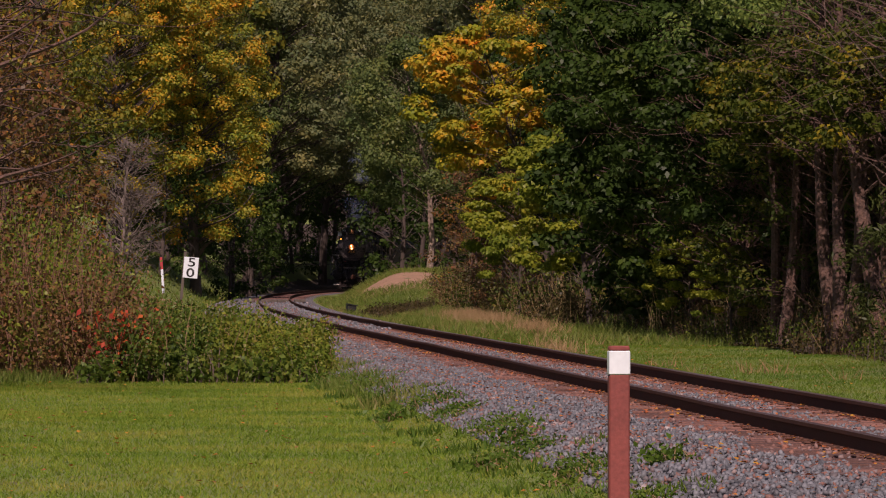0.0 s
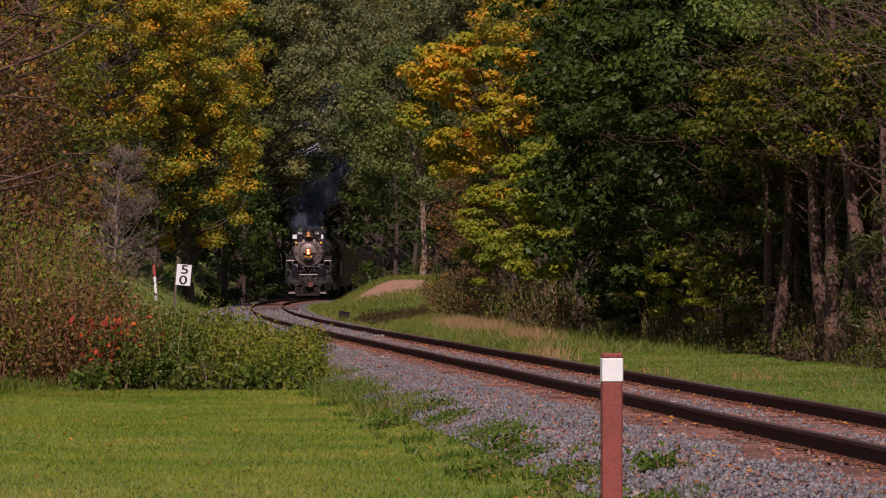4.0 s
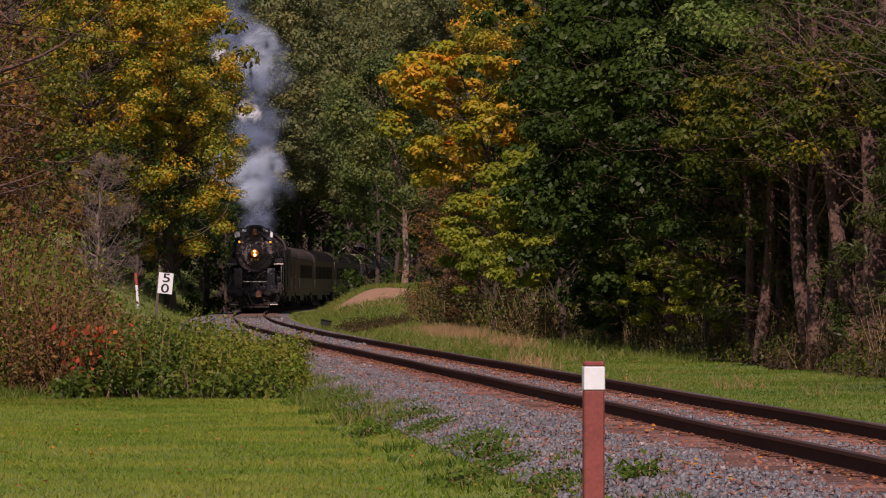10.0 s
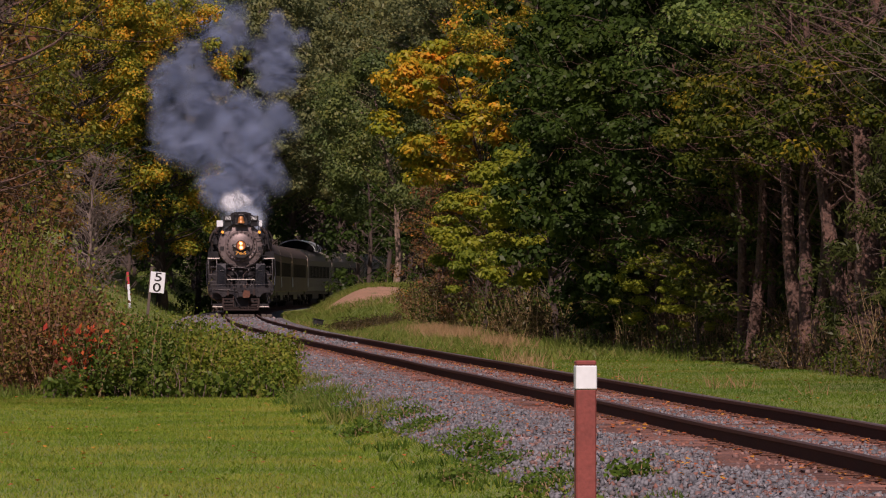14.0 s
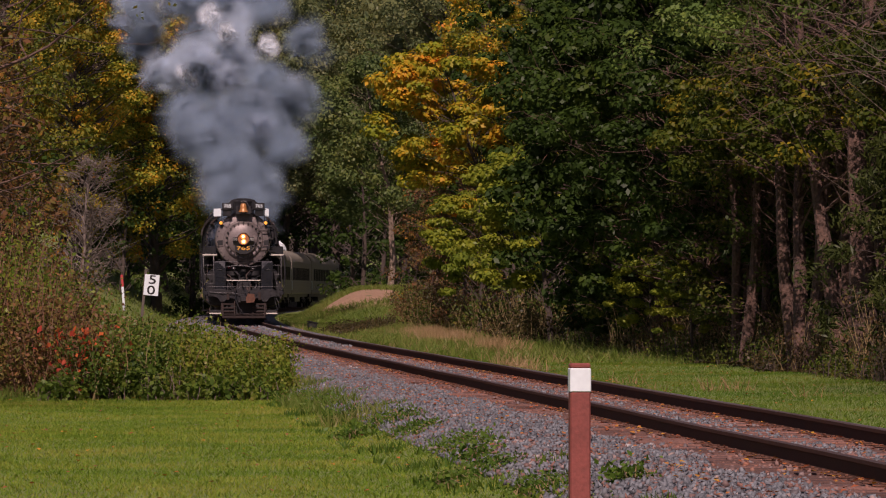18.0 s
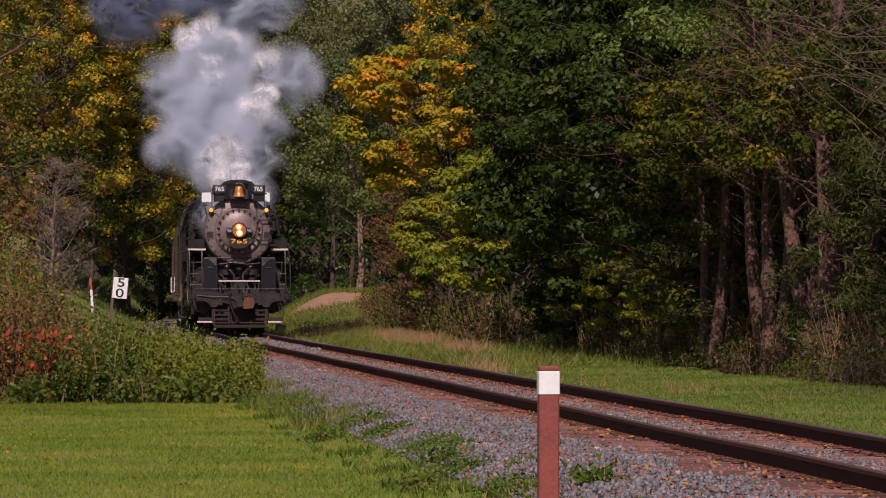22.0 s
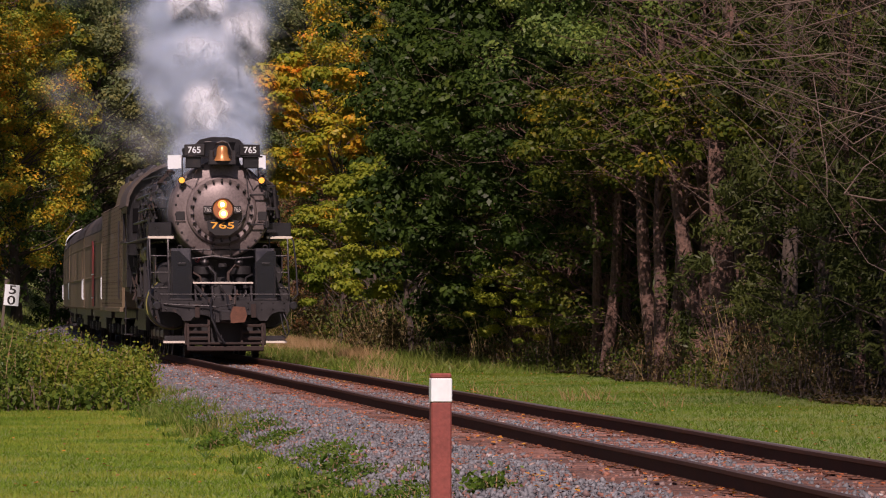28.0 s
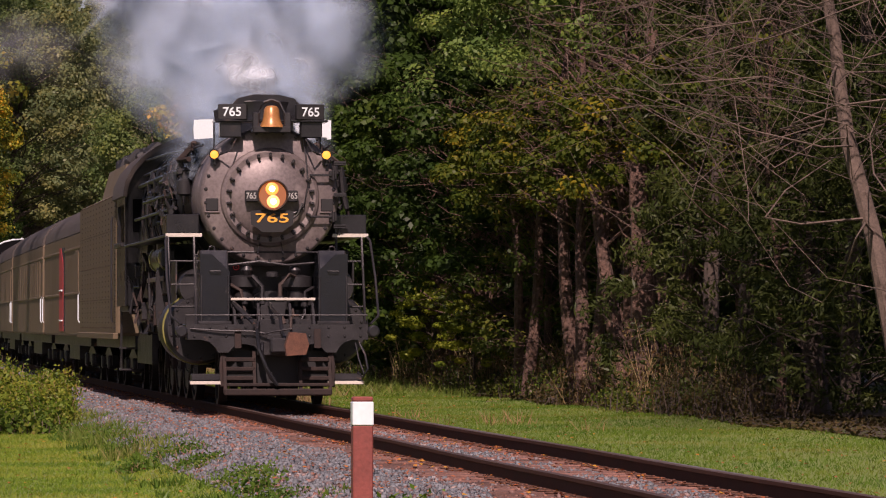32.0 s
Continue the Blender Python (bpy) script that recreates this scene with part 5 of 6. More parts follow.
# ---------------------------------------------------------------- trees
def tree(name, label, category, seed, h, spread, base, leaf, n_cl, per, size, r0, bark, lean=(0, 0), droop=0.0, up=0.45, kind="round", bare=0, limb=.28, fine=1.0, flat=.7, long=1.5, wave=.075, reach=.2):
    """A tapered trunk with limbs to each bough, and boughs of many leaves with gaps between them."""
    rng = np.random.default_rng(seed)
    t = tagged(new(name), label, category)
    tx = lambda z: np.array([lean[0] * (z / h) ** 1.4 + .17 * math.sin(z * .6 + seed) + .05 * math.sin(z * 1.7 + seed), lean[1] * (z / h) ** 1.4 + .15 * math.cos(z * .5 + seed), z])
    b = B()
    zs = np.linspace(-.3, h * .93, 16)
    b.tube([tx(max(z, 0)) + np.array([0, 0, min(z, 0)]) for z in zs], [r0 * (1.25 if i == 0 else 1) * (1 - .93 * (max(z, 0) / h)) for i, z in enumerate(zs)], 9)
    trunk = part("trunk", b, bark, t)
    cl, lb = [], B()
    for i in range(n_cl):
        u = rng.uniform(0, 1) ** .85
        z = base + (h - base) * u
        prof = math.sqrt(max(.03, 1 - (abs(u - .38) / .66) ** 2.2)) if kind == "round" else (1.02 - u)
        a = rng.uniform(0, 2 * math.pi)
        rad = spread * prof * math.sqrt(rng.uniform(.12, 1))
        c = tx(z) * np.array([1, 1, 0]) + np.array([rad * math.cos(a), rad * math.sin(a), z - droop * rad])
        cl.append((c, u))
        z0 = max(base * .55, z - rad * rng.uniform(.35, .8))
        p0 = tx(z0)
        mid = (p0 + c) / 2 + np.array([0, 0, .12 * rad])
        rr = r0 * limb * (1 - .75 * z0 / h)
        us = (0, .14, .29, .44, .58, .72, .86, 1)
        v1, v2 = rng.normal(size=3) * np.linalg.norm(c - p0) * wave * 1.3, rng.normal(size=3) * np.linalg.norm(c - p0) * wave * .6
        wig = [v1 * math.sin(math.pi * u) + v2 * math.sin(2 * math.pi * u) for u in us]
        lb.tube([p0 * (1 - u) + c * u + np.array([0, 0, .45 * rad * u * (1 - u)]) + w for u, w in zip(us, wig)], [max(.005, rr * q) for q in (1, .85, .7, .55, .42, .3, .2, .1)], 4 if bare else 3)
        for k in range(bare):
            e = c + rng.normal(size=3) * np.array([.9, .9, .7]) * spread * reach
            st = mid if k % 2 else c * .7 + mid * .3
            q1, q2 = rng.normal(size=3) * .6 * wave * spread, rng.normal(size=3) * .6 * wave * spread
            lb.tube([st * (1 - u) + e * u + q1 * math.sin(math.pi * u) + q2 * .4 * math.sin(2 * math.pi * u) for u in (0, .25, .5, .75, 1)], [max(.008, rr * .35), max(.007, rr * .28), .0065, .005, .003], 3)
    tagged(part("branchwork", lb, bark, trunk), kind="stuff")
    if per:
        allc, outs = [], []
        for c, u in cl:
            rc = spread * rng.uniform(.2, .36) * (.8 if kind == "round" else .55) * fine
            q = rng.normal(size=(per, 3))
            q /= np.linalg.norm(q, axis=1)[:, None]
            outs.append(q.copy())
            q *= (rng.uniform(0, 1, per) ** .45)[:, None] * rc * np.array([1.15, 1.15, flat])
            allc.append(c + q)
        part("crown", flakes("crown", leaf_quads(np.concatenate(allc), size, rng, up, long, np.concatenate(outs)), leaf), None, t)
    return t


def plant(proto, x, y, turn=0.0, sc=1.0, first=[]):
    proto["group"] = "trees along the line"
    z = float(height(x, y)) - .05
    m = pose(x, y, z, 0, 0, turn)
    if proto not in first:
        first.append(proto)
        proto.matrix_basis = m @ Matrix.Scale(sc, 4)
        return proto
    c = copy_thing(proto, m)
    c.scale = (sc, sc, sc)
    return c


T_gold = tree("maple_tree", "tall maple turning yellow and orange beside the line", "tree", 1, 19, 4.3, 3.0, L_gold, 200, 220, .125, .32, M_bark, fine=.74, up=.7)
T_gold2 = tree("maple_tree", "tall maple with leaves turning olive and yellow", "tree", 2, 21, 5.0, 3.5, L_turn, 110, 120, .16, .34, M_bark, fine=.75)
T_green = tree("broadleaf_tree", "tall broadleaf tree behind the bend, its green greyed for haze", "tree", 3, 27, 5.8, 7.0, L_hazed, 125, 140, .18, .36, M_bark, fine=.85)
T_green2 = tree("broadleaf_tree", "tall green broadleaf tree behind the bend", "tree", 4, 25, 5.4, 6.5, L_green, 125, 135, .18, .34, M_bark, fine=.85)
T_pale = tree("poplar_tree", "green tree with a pale scarred trunk on the bank", "tree", 5, 13, 3.8, 4.0, L_green, 110, 260, .14, .2, M_palebark, lean=(-1.6, 0), fine=.95, limb=.12)
T_orange = tree("maple_tree", "young maple with orange top and yellow-green skirts", "tree", 6, 10.2, 3.3, 4.6, L_orange, 90, 240, .135, .15, M_bark, fine=.72, up=.7, lean=(-2.6, 0), flat=.5)
T_lime = tree("young_maple", "young maple with lime-yellow leaves at the wood's edge", "tree", 23, 7, 2.7, 1.6, L_lime, 60, 210, .125, .11, M_bark, fine=.8, up=.7, flat=.5)
T_dark = tree("oak_tree", "dense dark green tree at the wood's edge", "tree", 7, 15, 4.6, .5, L_dark, 165, 130, .17, .24, M_bark, fine=.56, up=.5)
T_dark2 = tree("locust_tree", "tree with yellowing green leaves over bare lower twigs", "tree", 8, 15, 4.4, 4.0, L_wood, 105, 120, .1, .26, M_redbark, bare=2, fine=.6)
T_top = tree("ash_tree", "tall ash with light green leaves above the wood", "tree", 24, 15, 4.8, 5.6, L_ash, 150, 250, .09, .17, M_redbark, fine=.5, up=.6, lean=(-1.2, -.5))
T_locust = tree("small_locust", "spreading locust with yellow-olive leaves at the wood's edge", "tree", 25, 7.0, 4.0, 4.2, L_locust, 115, 190, .085, .13, M_redbark, fine=.5, flat=.5, up=.7, bare=1, lean=(-1.2, -.6))
T_over = tree("spreading_tree", "tree with spreading dark boughs over the lawn's edge", "tree", 28, 11, 3.4, 4.6, L_wood, 60, 40, .09, .15, M_redbark, fine=.7, up=.6, bare=4, wave=.14)
T_eave = tree("spreading_oak", "dark green oak with boughs hanging over the wood's edge", "tree", 31, 9.5, 4.2, 3.0, L_dark, 130, 170, .13, .17, M_redbark, fine=.55, up=.6, flat=.55, bare=1, lean=(-.6, -1.2))
T_bare = tree("bare_tree", "leafless tree with long curved grey branches", "tree", 9, 13, 4.6, 4.0, L_wood, 30, 8, .05, .19, M_bare, bare=10, limb=.15, lean=(-3.6, -1), wave=.3, droop=.05, reach=.26)
T_twig = tree("twiggy_tree", "half-bare tree of brown twigs with scattered leaves", "tree", 21, 9, 3.0, .6, L_wood, 50, 80, .1, .12, M_redbark, bare=3, limb=.2, fine=.7)
T_thin = tree("leafy_sapling", "leafy young tree filling the wood's edge", "tree", 22, 9, 3.0, .3, L_wood, 70, 110, .085, .12, M_bark, bare=1, limb=.2, fine=.66)
T_pole = tree("slender_tree", "slender brown trunk with sparse leaves in the wood's shade", "tree", 14, 9.5, 1.5, 5.0, L_wood, 22, 24, .08, .16, M_redbark, bare=3)
T_pole2 = tree("crooked_tree", "crooked reddish trunk with drooping bare twigs", "tree", 29, 9, 2.2, 4.0, L_wood, 28, 16, .08, .19, M_redbark, bare=4, lean=(1.3, .4))
T_shag = tree("old_tree", "thick shaggy reddish trunk at the lawn's edge", "tree", 15, 12, 3.0, 5.5, L_wood, 30, 26, .075, .3, M_redbark, bare=5, fine=.7, limb=.3, wave=.14)
T_shrub = tree("bare_sapling", "leafless grey sapling with fine upright twigs", "tree", 10, 5.8, 1.6, .9, L_rust, 110, 2, .07, .11, M_shrub, bare=10, droop=-.3, limb=.42)
T_hem = tree("hemlock_tree", "dark drooping hemlock in the shade", "tree", 12, 12, 2.8, .8, L_needle, 110, 130, .045, .2, M_bark, droop=.35, kind="cone", up=0.1, long=4.5, limb=.13)
T_rust = tree("small_tree", "small tree tangled in rusty brown vines", "tree", 13, 7.5, 2.3, .4, L_rust, 66, 70, .1, .12, M_redbark, bare=4)
T_brown = tree("vine_tree", "tree hung with brown vines and orange leaves", "tree", 20, 12, 3.6, 1.0, L_rust, 80, 110, .15, .2, M_redbark, bare=5)
T_near = tree("leaning_tree", "bare-limbed tree with a few yellow-green leaves", "tree", 16, 8.5, 4.2, 3.4, L_turn, 60, 44, .055, .2, M_redbark, bare=4, droop=.1, limb=.34)
# filler for the gaps; the wood's deep shade is partly in the leaf colour
T_thick = tree("thicket_tree", "dense thicket filling the wood's gaps, its leaves darkened for shade", "tree", 17, 10, 3.2, .2, L_dark, 40, 44, .23, .16, M_bark)
T_brush = tree("brush_tree", "dense brushwood inside the wood, its leaves darkened for shade", "tree", 27, 9, 3.0, .2, L_dark, 48, 100, .1, .12, M_bark, fine=.8)
T_arch = tree("arching_tree", "tall tree arching over the track, its green greyed for haze", "tree", 26, 23, 6.4, 8.2, L_hazed, 150, 210, .2, .36, M_bark, lean=(4, 0), fine=.75)
T_far = tree("far_tree", "tree on the distant wooded hill", "tree", 18, 24, 6.0, 4.0, L_hazed, 90, 130, .33, .3, M_bark, fine=.8)
T_far2 = tree("far_tree", "yellowing tree on the distant wooded hill", "tree", 19, 22, 5.5, 4.0, L_turn, 90, 120, .32, .3, M_bark, fine=.8)

# left of the line: the near brush, the maples by the crossing
for p, x, y, tn, sc in ((T_near, -7.9, 64.9, 0, 1.0), (T_rust, -8.3, 87.5, 30, .8), (T_rust, -9.8, 92, 130, 1.0), (T_rust, -7.6, 95.8, 250, .55), (T_rust, -11.4, 102, 80, 1.1), (T_rust, -8.6, 80, 20, .75),
                        (T_brown, -12.6, 121, 70, .9), (T_brown, -15.0, 142, 170, 1.0), (T_brown, -17.5, 165, 250, .9), (T_shrub, -10.9, 161.5, 0, 1.0), (T_thick, -15, 169.8, 40, .8),
                        (T_gold, -13.9, 260.3, 20, 1.0), (T_gold, -17.6, 253.5, 140, 1.05), (T_gold2, -21, 241.5, 60, 1.0), (T_gold, -22.5, 226.4, 250, .8), (T_thick, -15.2, 255, 0, .8),
                        (T_gold2, -17.5, 303, 100, 1.0), (T_thick, -12.4, 279.2, 60, .8)):
    plant(p, x, y, tn, sc)
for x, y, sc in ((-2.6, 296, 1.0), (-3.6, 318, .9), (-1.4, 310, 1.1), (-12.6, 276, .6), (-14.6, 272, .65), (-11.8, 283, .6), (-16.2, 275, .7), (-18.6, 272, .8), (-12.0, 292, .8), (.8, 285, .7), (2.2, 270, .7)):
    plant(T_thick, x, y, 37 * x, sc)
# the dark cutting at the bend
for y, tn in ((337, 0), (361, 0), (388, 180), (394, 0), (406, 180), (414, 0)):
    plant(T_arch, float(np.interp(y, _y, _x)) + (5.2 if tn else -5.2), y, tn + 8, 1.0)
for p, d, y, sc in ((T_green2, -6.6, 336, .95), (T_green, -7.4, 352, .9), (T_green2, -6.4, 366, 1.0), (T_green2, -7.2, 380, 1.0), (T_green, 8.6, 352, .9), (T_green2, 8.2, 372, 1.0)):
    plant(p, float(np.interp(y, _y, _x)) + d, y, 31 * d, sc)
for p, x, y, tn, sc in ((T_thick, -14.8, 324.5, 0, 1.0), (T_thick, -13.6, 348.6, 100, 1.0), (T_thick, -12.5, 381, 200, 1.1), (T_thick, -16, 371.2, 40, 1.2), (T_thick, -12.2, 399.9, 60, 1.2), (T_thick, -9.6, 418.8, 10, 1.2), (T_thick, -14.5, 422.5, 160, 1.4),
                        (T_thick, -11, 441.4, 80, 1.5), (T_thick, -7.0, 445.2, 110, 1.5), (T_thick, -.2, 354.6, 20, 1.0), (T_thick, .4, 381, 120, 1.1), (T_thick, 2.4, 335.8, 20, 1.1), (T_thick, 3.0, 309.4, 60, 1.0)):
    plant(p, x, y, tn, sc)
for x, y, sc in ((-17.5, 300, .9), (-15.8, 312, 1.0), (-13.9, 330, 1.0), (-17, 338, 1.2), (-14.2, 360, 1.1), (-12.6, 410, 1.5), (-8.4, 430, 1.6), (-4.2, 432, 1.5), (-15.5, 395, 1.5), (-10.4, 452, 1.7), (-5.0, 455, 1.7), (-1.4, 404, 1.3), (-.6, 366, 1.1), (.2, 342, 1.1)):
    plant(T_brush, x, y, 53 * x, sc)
# beyond the bend
for p, x, y, tn, sc in ((T_green, -5.6, 392.4, 60, 1.1), (T_green2, -1.2, 392.4, 100, 1.1), (T_green2, -17, 399.9, 200, 1.15), (T_far, -11.0, 418, 0, 1.15), (T_far, -21.5, 381.8, 300, 1.05), (T_far, -13.5, 440.7, 20, 1.2), (T_far2, -7.5, 448.2, 140, 1.2), (T_far, 2.5, 412, 190, 1.15),
                        (T_gold2, -19.5, 348.6, 200, 1.05), (T_gold2, 3.2, 354.6, 60, .9), (T_far2, -27, 316.9, 50, 1.1), (T_far2, -19, 292, 10, .9), (T_far2, -25, 272, 100, .9), (T_far2, -15.5, 303, 220, .9), (T_far, -29, 250, 300, .9), (T_far, 4.6, 332, 20, 1.2), (T_far, 10, 342, 80, 1.2), (T_far, 6.4, 366, 150, 1.3), (T_thick, 1.6, 318, 10, .9), (T_thick, 4.4, 296, 130, .9), (T_far2, -24, 330, 80, 1.2), (T_far, 8, 300, 50, .8), (T_far, 13, 275, 150, .8), (T_far, 7.2, 262, 250, .75)):
    plant(p, x, y, tn, sc)
# the bank with the pale trunk, the orange maple, then the near wood
for p, x, y, tn, sc in ((T_pale, -.55, 264.1, 0, 1.0), (T_green, 2.6, 292.8, 30, .8), (T_rust, 3.0, 249, 30, .9), (T_rust, 1.6, 243, 200, .6), (T_rust, 4.4, 235.4, 80, .9), (T_thick, 4.2, 265.6, 0, .8), (T_thick, 6.5, 252.8, 90, .9),
                        (T_rust, 3.6, 212.8, 10, .9), (T_twig, 2.9, 222, 10, .8), (T_thick, 5.4, 207.5, 60, .8), (T_thick, 8.2, 226.4, 20, 1.0), (T_thick, 7.4, 195, 150, .9), (T_thick, 10.5, 180, 230, 1.0), (T_dark2, 9.4, 205, 40, 1.1)):
    plant(p, x, y, tn, sc)
# the wood's edge: bearing to the right of straight ahead (per cent), distance
for p, w, y, tn, sc in ((T_gold, 1.9, 216, 0, .85), (T_orange, 2.35, 181, 0, 1.08), (T_lime, 2.4, 163, 20, .95), (T_lime, 3.0, 150, 140, .92), (T_lime, 1.6, 172, 250, .8), (T_rust, 1.25, 187, 40, .8), (T_rust, .75, 205, 140, .9), (T_rust, 1.7, 196, 250, .8), (T_lime, 5.3, 123, 80, .42), (T_lime, 6.1, 115, 200, .36),
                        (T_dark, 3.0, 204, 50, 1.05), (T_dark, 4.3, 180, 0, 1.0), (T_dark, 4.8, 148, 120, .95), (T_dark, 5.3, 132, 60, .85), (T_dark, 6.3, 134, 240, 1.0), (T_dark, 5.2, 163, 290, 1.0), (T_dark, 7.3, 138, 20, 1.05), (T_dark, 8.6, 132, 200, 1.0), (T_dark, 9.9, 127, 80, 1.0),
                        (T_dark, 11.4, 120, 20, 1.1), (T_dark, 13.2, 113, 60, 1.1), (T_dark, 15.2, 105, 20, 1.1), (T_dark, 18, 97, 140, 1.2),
                        (T_top, 9.2, 116, 0, 1.0), (T_top, 10.0, 109, 30, 1.0), (T_top, 11.0, 106, 10, 1.0), (T_top, 12.0, 102, 50, 1.0), (T_top, 13.6, 97, 120, 1.0),
                        (T_eave, 5.2, 141, 0, 1.0), (T_eave, 5.4, 131, 20, .95), (T_eave, 6.3, 122, 340, .9), (T_eave, 7.3, 114, 30, .85), (T_locust, 9.3, 111, 30, 1.0), (T_locust, 9.9, 106, 350, 1.0), (T_locust, 10.9, 101, 20, 1.0), (T_locust, 12.0, 96, 40, 1.0),
                        (T_over, 12.6, 84, 120, 0.67), (T_twig, 5.6, 125, 30, .8), (T_twig, 7.0, 114, 130, .8), (T_twig, 8.2, 108, 10, .8), (T_twig, 9.4, 104, 230, .9),
                        (T_pole, 7.4, 108, 120, 1.0), (T_pole, 7.8, 112, 220, .8), (T_pole, 8.2, 102, 300, 1.15), (T_pole2, 8.5, 101, 60, 1.0), (T_pole, 8.85, 100, 160, 1.0), (T_pole2, 9.15, 98, 100, 1.1), (T_pole, 9.4, 99, 10, .95), (T_pole2, 10.3, 96, 80, .9), (T_pole, 10.7, 95, 200, .9), (T_pole, 7.0, 110, 50, .9),
                        (T_shag, 9.85, 95.5, 0, 1.0), (T_dark2, 10.5, 128, 180, .9), (T_dark2, 12.2, 126, 260, .95), (T_dark2, 7.4, 164, 20, 1.2), (T_thin, 10.4, 118, 0, .9), (T_thin, 12.4, 120, 60, 1.0), (T_thin, 14, 110, 30, 1.1), (T_thin, 19, 82, 120, 1.1),
                        (T_hem, 11.2, 92, 30, 1.0), (T_hem, 12.2, 88, 130, 1.0), (T_hem, 13.3, 85, 230, 1.1), (T_hem, 14.4, 82, 80, 1.0), (T_hem, 15.8, 80, 180, 1.1),
                        # the first three oaks stand out of view, added to shade the wood's foot
                        (T_dark, 25, 64, 0, 1.0), (T_dark, 30, 54, 90, 1.0), (T_dark, 22.6, 76, 200, 1.0), (T_bare, 15.5, 75, 0, 1.0), (T_bare, 17.0, 73, 30, 1.05),
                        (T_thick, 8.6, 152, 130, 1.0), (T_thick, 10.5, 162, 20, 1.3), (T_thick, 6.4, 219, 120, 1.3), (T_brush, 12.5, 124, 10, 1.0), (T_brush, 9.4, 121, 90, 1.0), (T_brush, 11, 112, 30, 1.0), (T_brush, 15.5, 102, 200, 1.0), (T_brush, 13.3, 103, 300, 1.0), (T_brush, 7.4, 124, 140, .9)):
    plant(p, w * y / 100, y, tn, sc)
# the wooded hill far behind
rt = random.Random(5)
for i in range(19):
    x, y = -52 + 96 * ((i * .618) % 1) + rt.uniform(-3, 3), 470 + 190 * ((i * .379) % 1)
    plant(rt.choice((T_far, T_far, T_far2)), x, y, rt.uniform(0, 360), rt.uniform(.9, 1.2))["group"] = "trees on the hill"


# ---------------------------------------------------------------- undergrowth and grass
def scatter(n, x0, x1, y0, y1, seed, keep):
    rng = np.random.default_rng(seed)
    x, y = rng.uniform(x0, x1, n), rng.uniform(y0, y1, n)
    k = keep(x, y, side_of(x, y), rng)
    return x[k], y[k], rng


def grass(name, label, x, y, rng, tall, wide, material, lean=.35, category="grass"):
    n = len(x)
    z = height(x, y)
    hgt = tall * rng.uniform(.5, 1.3, n)
    a = rng.uniform(0, 2 * math.pi, n)
    dx, dy = np.cos(a) * wide * .5, np.sin(a) * wide * .5
    ln = rng.normal(size=(2, n)) * lean * hgt
    p0, p1 = np.stack([x - dx, y - dy, z - .01], 1), np.stack([x + dx, y + dy, z - .01], 1)
    p2 = np.stack([x + ln[0], y + ln[1], z + hgt], 1)
    return tagged(new(name, flakes(name, np.stack([p0, p1, p2], 1), material, 3)), label, category, kind="stuff")


x, y, r = scatter(330000, -9, 2.5, 30, 74.5, 1, lambda x, y, d, r: (d < -2.75 - .5 * r.uniform(0, 1, len(x)) ** 2) & (x > -.097 * y - .8))
grass("lawn_grass", "short mown green lawn with fallen leaves", x, y, r, .034, .014, L_lawn, .9)
x, y, r = scatter(90000, -5, 4, 28, 76, 6, lambda x, y, d, r: (d < -2.55 - .25 * np.sin(y * .9)) & (d > -3.7) & (np.sin(x * 5.1 + y * 1.7) + np.sin(y * 2.3 - x * 3) > .6))
grass("verge_weeds", "ragged green weeds between lawn and stones", x, y, r, .085, .03, L_vweed, .5, "weeds")
x, y, r = scatter(26000, -8, 1.5, 58, 78, 14, lambda x, y, d, r: (d < -2.7) & (((y > 73.6 + .5 * np.sin(x * 2.1)) & (x < -.8)) | ((d > -3.5) & (np.sin(y * 1.3) + np.sin(y * .57 + 1) > .2))))
grass("verge_grass", "ragged uncut grass along the lawn's edge", x, y, r, .2, .022, L_wild, .55)
x, y, r = scatter(170000, 0, 14, 45, 124, 2, lambda x, y, d, r: (d > 2.0) & (d < 9.5))
grass("lawn_grass", "short mown strip by the wood, its green darkened for shade", x, y, r, .045, .017, L_lawn_shade, .8)
x, y, r = scatter(90000, -13, 10, 111, 290, 3, lambda x, y, d, r: (d > 2.2) & (d < 9.5) & ~((y > 221) & (y < 231)) & (((y - 243) / 9) ** 2 + ((d - 6.4) / 2.1) ** 2 > .75 + .5 * r.uniform(0, 1, len(x))))
grass("wild_grass", "rough unmown grass on the verge and bank", x, y, r, .22, .035, L_wild, .8)
x, y, r = scatter(60000, -13, 10, 75, 240, 8, lambda x, y, d, r: (d > 2.1) & (d < 5.6) & (np.sin(y * .37 + 2 * d) + np.sin(y * .83 - d * 1.9) + np.sin(y * .11) > 1.6))
grass("dry_tufts", "tufts of dry tan grass by the track", x, y, r, .24, .02, L_dry, .6)
rt_ = np.random.default_rng(77)
tx_, ty_ = [], []
for yc, dc, ry, rd, n in ((158, 6.2, 6, .8, 2200), (100, 3.0, 3, .4, 240), (176, 6.8, 7, .9, 1500), (134, 5.8, 5, .5, 800)):
    yy = yc + rt_.normal(size=n) * ry * .5
    tx_.append(np.interp(yy, _y, _x) + dc + rt_.normal(size=n) * rd * .6)
    ty_.append(yy)
grass("dry_tufts", "clumps of tall dry tan grass on the verge", np.concatenate(tx_), np.concatenate(ty_), rt_, .38, .022, L_dry, .45)
x, y, r = scatter(90000, -14, 6, 212, 292, 12, lambda x, y, d, r: (d > 2.4) & (d < 9.5) & (((y - 243) / 9) ** 2 + ((d - 6.4) / 2.1) ** 2 > .6 + .5 * r.uniform(0, 1, len(x))))
